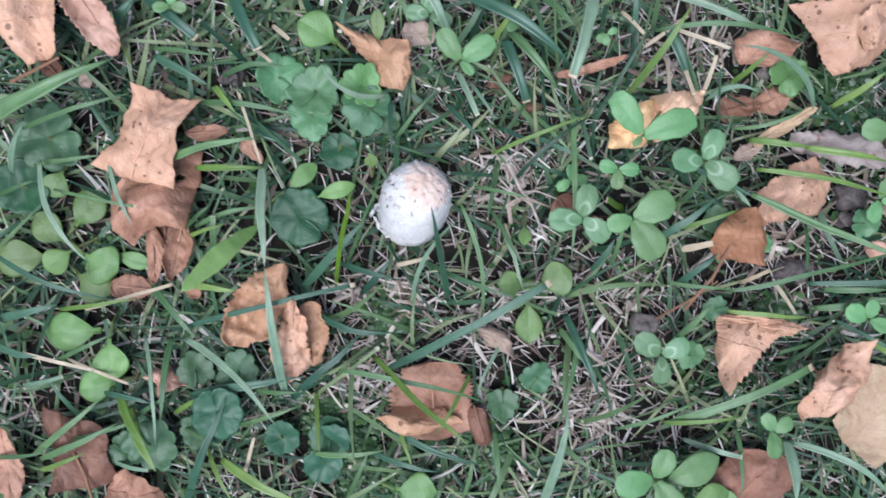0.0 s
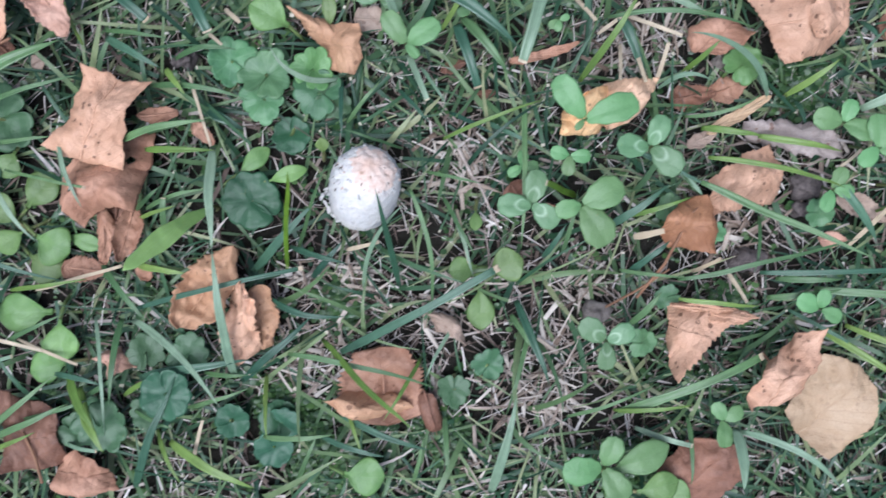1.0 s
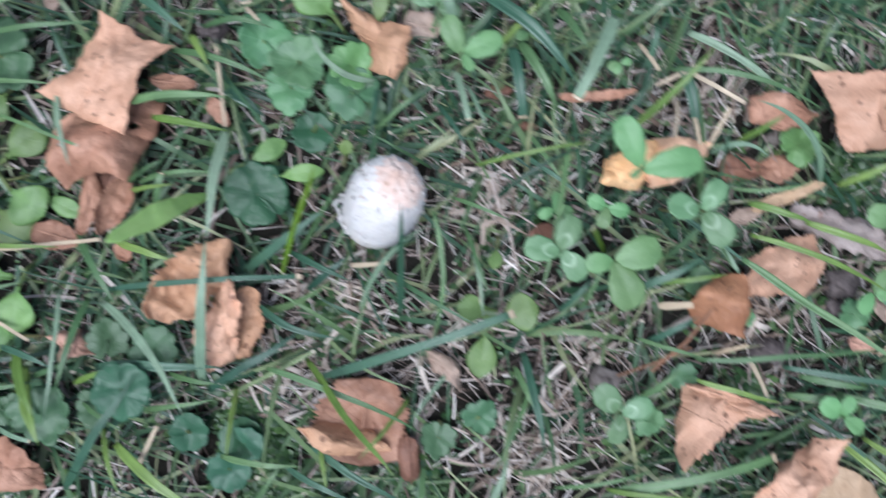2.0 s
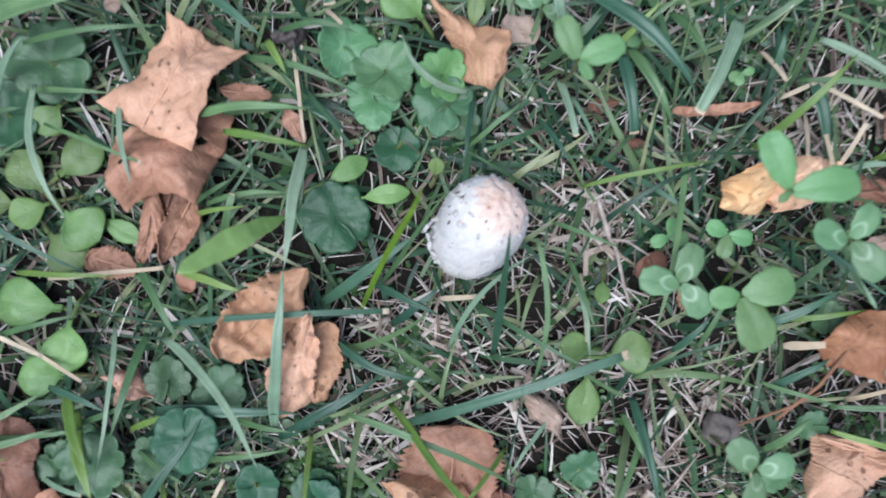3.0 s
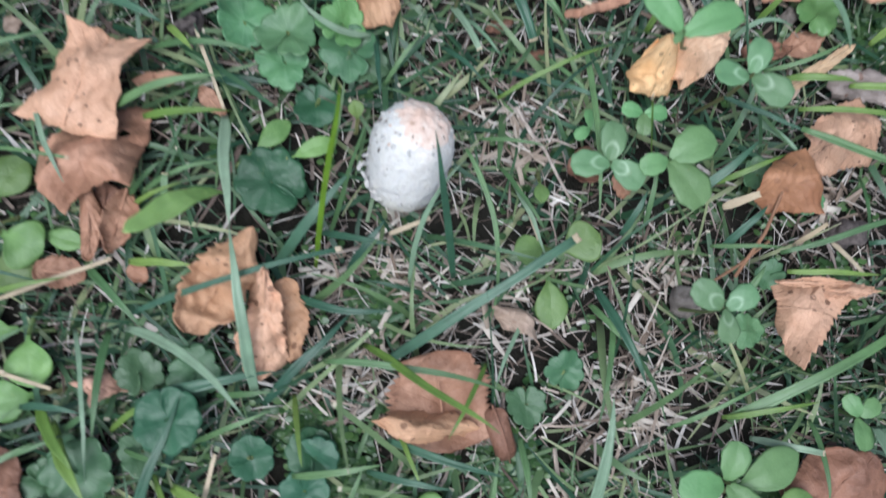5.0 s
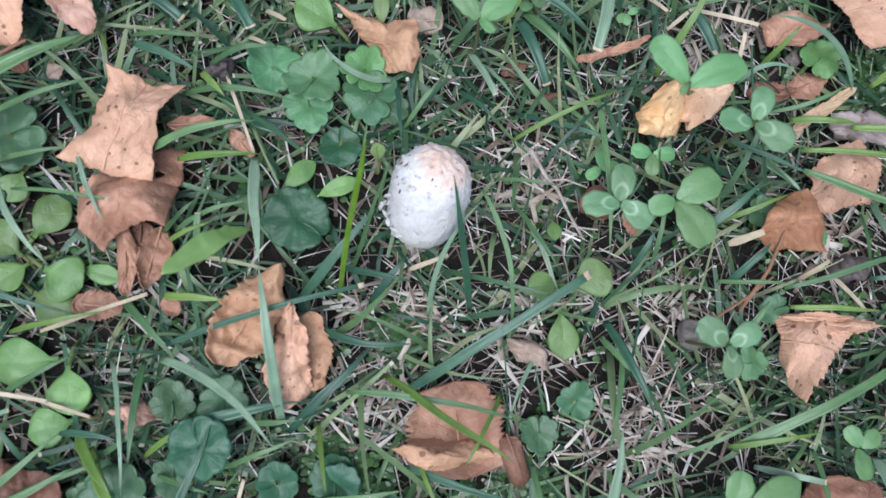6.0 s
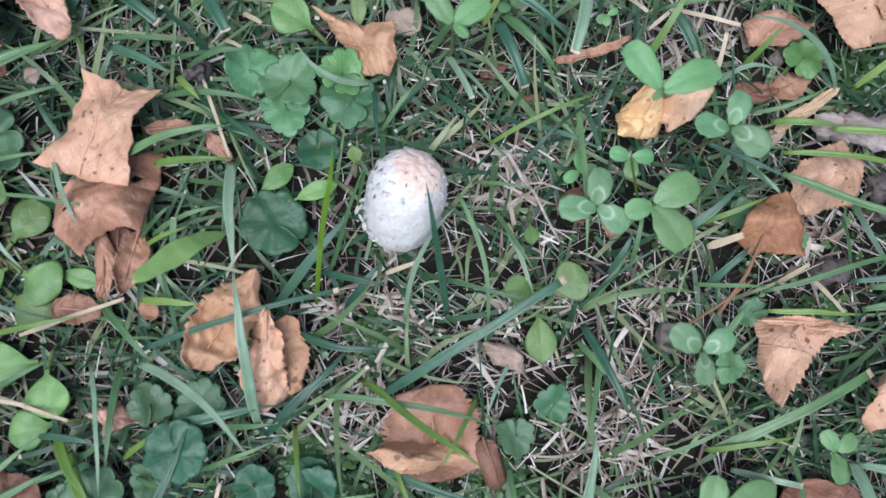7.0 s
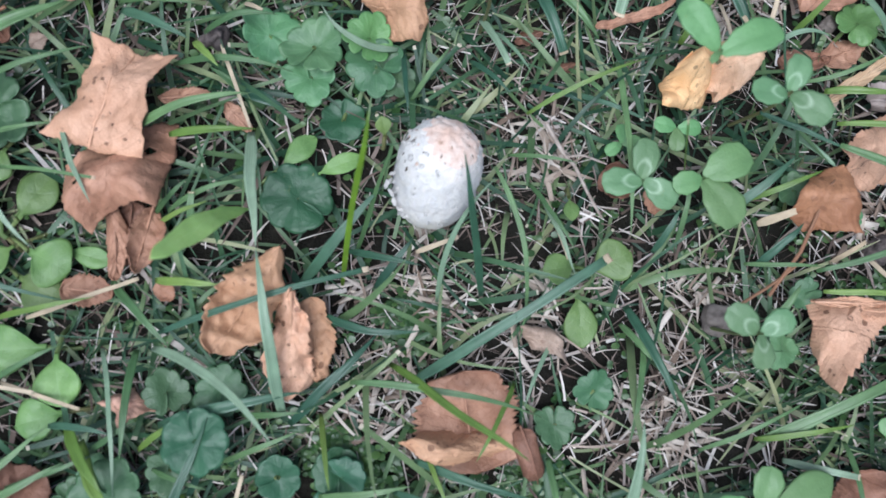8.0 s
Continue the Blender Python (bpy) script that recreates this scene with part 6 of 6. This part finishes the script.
def turf(name, count, box, make, material, label, category, seed, keep=0.04, bare=0.0, sway=1.0, n=6, spread=0.0, spots=(), blunt=0.0, singly=False):
    """Blades as one mesh: make(rng) gives length, width, rise, droop, height.
    singly: each blade a thing of its own instead;
    spread: sown round the box instead, thinning out to that distance; spots: sown in clumps, x, y, radius."""
    rng = random.Random(seed)
    verts, faces, one_by_one = [], [], []
    made = tries = 0
    while made < count and tries < count * 9:
        tries += 1
        x, y = rng.uniform(box[0], box[2]), rng.uniform(box[1], box[3])
        if spread:
            a, r = rng.uniform(0, math.tau), 0.14 + spread * rng.random() ** 1.9
            x, y = 0.03 + r * math.cos(a), 0.02 + r * math.sin(a)
            if box[0] < x < box[2] and box[1] < y < box[3]:
                continue
        if spots:
            cx, cy, r = rng.choice(spots)
            x, y = rng.gauss(cx, r * 0.5), rng.gauss(cy, r * 0.5)
        dens = noise.noise(Vector((x * 22, y * 22, seed)))
        if rng.random() > 0.55 + 0.7 * dens + bare * bareness(x, y) - 0.9 * max(math.exp(-((x - cx) ** 2 + (y - cy) ** 2) / (r * r)) for cx, cy, r in SOIL_SPOTS):
            continue
        length, width, rise, droop, low = make(rng)
        a = rng.uniform(0, math.tau)
        z0 = ground_height(x, y) + low
        turn = rng.uniform(-0.9, 0.9) * sway
        pts = []
        px, py, pz = x, y, z0
        el = rise
        for k in range(n + 1):
            pts.append((px, py, pz))
            st = length / n
            px += st * math.cos(el) * math.cos(a)
            py += st * math.cos(el) * math.sin(a)
            pz = max(ground_height(px, py) + 0.0008, pz + st * math.sin(el))
            el -= droop / n
            a += turn / n
        if rng.random() > keep and not all(allowed(*p) for p in pts[1:]):
            continue
        b = len(verts)
        tw = rng.uniform(-0.5, 0.5)
        sharp = rng.random() > blunt
        for k, (px, py, pz) in enumerate(pts):
            u = k / n
            w = width * 0.5 * (1 - u ** 2.5 * 0.85 if sharp else 1 - 0.25 * u)
            q = pts[min(n, k + 1)]
            p0 = pts[max(0, k - 1)]
            dx, dy = q[0] - p0[0], q[1] - p0[1]
            l = math.hypot(dx, dy) or 1.0
            sx, sy = -dy / l * w, dx / l * w
            verts.append((px + sx, py + sy, pz + tw * w + 0.25 * w))
            verts.append((px, py, pz))
            verts.append((px - sx, py - sy, pz - tw * w + 0.25 * w))
        if singly:
            one_by_one.append([Vector(v) for v in verts[b:]])
        for k in range(n):
            for j in (0, 1):
                faces.append((b + 3 * k + j, b + 3 * k + 3 + j, b + 3 * k + 4 + j, b + 3 * k + 1 + j))
        made += 1
    if singly:
        for rows in one_by_one:
            o = rows[1]
            lift = Vector((0, 0, 0.00025))
            ob = surf(name, n, 2, lambda u, v: rows[3 * round(u * n) + round(v * 2)] - o + lift, material, 0.00022)
            ob.location = o
            tagged(ob, label, category, singly)
        return None
    me = bpy.data.meshes.new(name)
    me.from_pydata(verts, [], faces)
    uv = me.uv_layers.new(name="UVMap")
    for loop in me.loops:
        i = loop.vertex_index
        uv.data[loop.index].uv = ((i // 3) % (n + 1) / n, (i % 3) * 0.5)
    me.materials.append(material)
    me.shade_smooth()
    return tagged(new(name, me), label, category, kind="stuff")


turf("dry_straw", 6800, NEAR, lambda r: (r.uniform(0.003, 0.014), r.choice((r.uniform(0.0003, 0.0007), r.uniform(0.0003, 0.0008), r.uniform(0.0005, 0.0014))), r.uniform(-0.1, 0.4), r.uniform(-0.1, 0.3), r.uniform(0.0, 0.006)), STRAW, "pale dry clippings and dead grass lying on the soil", "straw", 3, 0.01, 1.1, 0.35, 4, blunt=0.6)
turf("dry_fibre", 4200, NEAR, lambda r: (r.uniform(0.004, 0.02), r.uniform(0.0002, 0.0005), r.uniform(-0.1, 0.6), r.uniform(-0.3, 0.8), r.uniform(0.0, 0.007)), STRAW, "thin dry fibres of dead grass matted on the soil", "straw", 5, 0.02, 1.2, 0.7)
# thick clumps of pale dead grass: x, y, radius
CLUMPS = [
    (0.068, -0.084, 0.009),
    (0.080, -0.072, 0.008),
    (0.056, -0.071, 0.008),
    (0.043, -0.036, 0.007),
    (-0.008, -0.025, 0.010),
    (-0.017, -0.058, 0.009),
    (-0.025, -0.076, 0.009),
    (0.121, 0.073, 0.010),
    (0.112, 0.060, 0.008),
    (0.136, 0.069, 0.008),
    (0.046, 0.014, 0.008),
    (0.080, -0.084, 0.009),
    (0.001, -0.036, 0.008),
    (-0.031, -0.050, 0.008),
    (0.091, -0.037, 0.008),
    (0.048, -0.110, 0.008),
    (0.159, -0.011, 0.009),
    (0.084, -0.060, 0.008),
    (0.027, -0.040, 0.007),
    (-0.020, -0.030, 0.009),
    (0.039, 0.019, 0.012),
    (0.200, 0.004, 0.016),
    (0.211, 0.025, 0.010),
]
turf("straw_shred", 170, NEAR, lambda r: (r.uniform(0.006, 0.017), r.uniform(0.0011, 0.0024), r.uniform(-0.05, 0.35), r.uniform(-0.1, 0.4), r.uniform(0.001, 0.008)), STRAW_SHRED, "broad flattened shred of pinkish dead grass", "straw", 43, 0.01, 1.5, 0.25, 4, spots=CLUMPS, blunt=0.7, singly="shreds of dead grass on the soil")
turf("straw_clumps", 230, NEAR, lambda r: (r.uniform(0.005, 0.018), r.uniform(0.0004, 0.0012), r.uniform(0.0, 0.7), r.uniform(0.0, 0.8), r.uniform(0.002, 0.009)), STRAW_PALE, "thick clumps of pale dead grass", "straw", 41, 0.01, 1.5, 0.4, spots=CLUMPS, blunt=0.6)
turf("turf_grass", 3000, NEAR, lambda r: (r.uniform(0.018, 0.055), r.uniform(0.0009, 0.0024), r.uniform(0.1, 0.7), r.uniform(0.1, 1.0), 0.0), GRASS, "short green lawn grass with dry patches", "grass", 11, 0.01, -0.7, 0.5, blunt=0.45)
turf("fine_grass", 2800, NEAR, lambda r: (r.uniform(0.01, 0.032), r.uniform(0.0005, 0.0013), r.uniform(0.1, 1.0), r.uniform(0.1, 1.3), 0.0), GRASS, "fine short green grass between the broader blades", "grass", 13, 0.01, -0.6, 0.6, blunt=0.3)
turf("outer_straw", 5000, FAR, lambda r: (r.uniform(0.01, 0.035), r.uniform(0.0008, 0.0018), r.uniform(0, 0.4), 0.3, r.uniform(0.0, 0.006)), STRAW, "pale dry clippings in the lawn further out", "straw", 7, 0.0)
turf("outer_grass", 9000, FAR, lambda r: (r.uniform(0.02, 0.06), r.uniform(0.001, 0.003), r.uniform(0.2, 1.2), r.uniform(0.3, 1.8), 0.0), GRASS, "short green lawn grass further out", "grass", 19, 0.0)

turf("lawn_straw", 7000, NEAR, lambda r: (r.uniform(0.01, 0.04), r.uniform(0.0008, 0.0022), r.uniform(0, 0.4), 0.3, r.uniform(0.0, 0.006)), STRAW, "pale dry clippings scattered through the surrounding lawn", "straw", 31, 1.0, 0.0, 0.5, 2, 2.2)
turf("lawn_grass", 30000, NEAR, lambda r: (r.uniform(0.02, 0.06), r.uniform(0.0012, 0.0032), r.uniform(0.2, 1.2), r.uniform(0.3, 1.8), 0.0), GRASS, "short green grass of the surrounding lawn", "grass", 37, 1.0, 0.0, 1.0, 3, 2.4)


# patches of bright moss and seedlings: x, y, radius
MOSSY = [
    (-0.021, -0.101, 0.010),
    (-0.007, -0.110, 0.010),
    (-0.032, -0.084, 0.008),
    (0.157, -0.043, 0.006),
    (-0.008, -0.040, 0.007),
    (0.035, -0.096, 0.008),
    (0.185, 0.049, 0.009),
    (0.118, -0.116, 0.010),
]


def tiny_weeds(count, seed):
    """Tiny round seedling leaves and moss tips close to the soil, as one mesh."""
    rng = random.Random(seed)
    verts, faces = [], []
    made = 0
    while made < count:
        x, y = rng.uniform(NEAR[0], NEAR[2]), rng.uniform(NEAR[1], NEAR[3])
        if rng.random() < 0.35:
            cx, cy, r = rng.choice(MOSSY)
            x, y = rng.gauss(cx, r * 0.6), rng.gauss(cy, r * 0.6)
        elif rng.random() > 0.4 + 1.3 * noise.noise(Vector((x * 30, y * 30, 9))):
            continue
        made += 1
        z = ground_height(x, y) + rng.uniform(0.001, 0.006)
        for k in range(rng.randint(2, 4)):
            a, r = rng.uniform(0, math.tau), rng.uniform(0.0007, 0.0017)
            cx, cy, cz = x + math.cos(a) * r * 1.3, y + math.sin(a) * r * 1.3, z + rng.uniform(0, 0.0015)
            tx, ty = rng.uniform(-0.5, 0.5), rng.uniform(-0.5, 0.5)
            b = len(verts)
            verts.append((cx, cy, cz + 0.0002))
            for i in range(8):
                p, q = math.cos(i * math.tau / 8) * r, math.sin(i * math.tau / 8) * r * 0.8
                verts.append((cx + p, cy + q, cz + tx * p + ty * q))
            faces += [(b, b + 1 + i, b + 1 + (i + 1) % 8) for i in range(8)]
    me = bpy.data.meshes.new("tiny_weeds")
    me.from_pydata(verts, [], faces)
    me.materials.append(MOSS)
    me.shade_smooth()
    return tagged(new("tiny_weeds", me), "tiny round seedling leaves and moss close to the soil", "weeds", kind="stuff")


tiny_weeds(3600, 23)
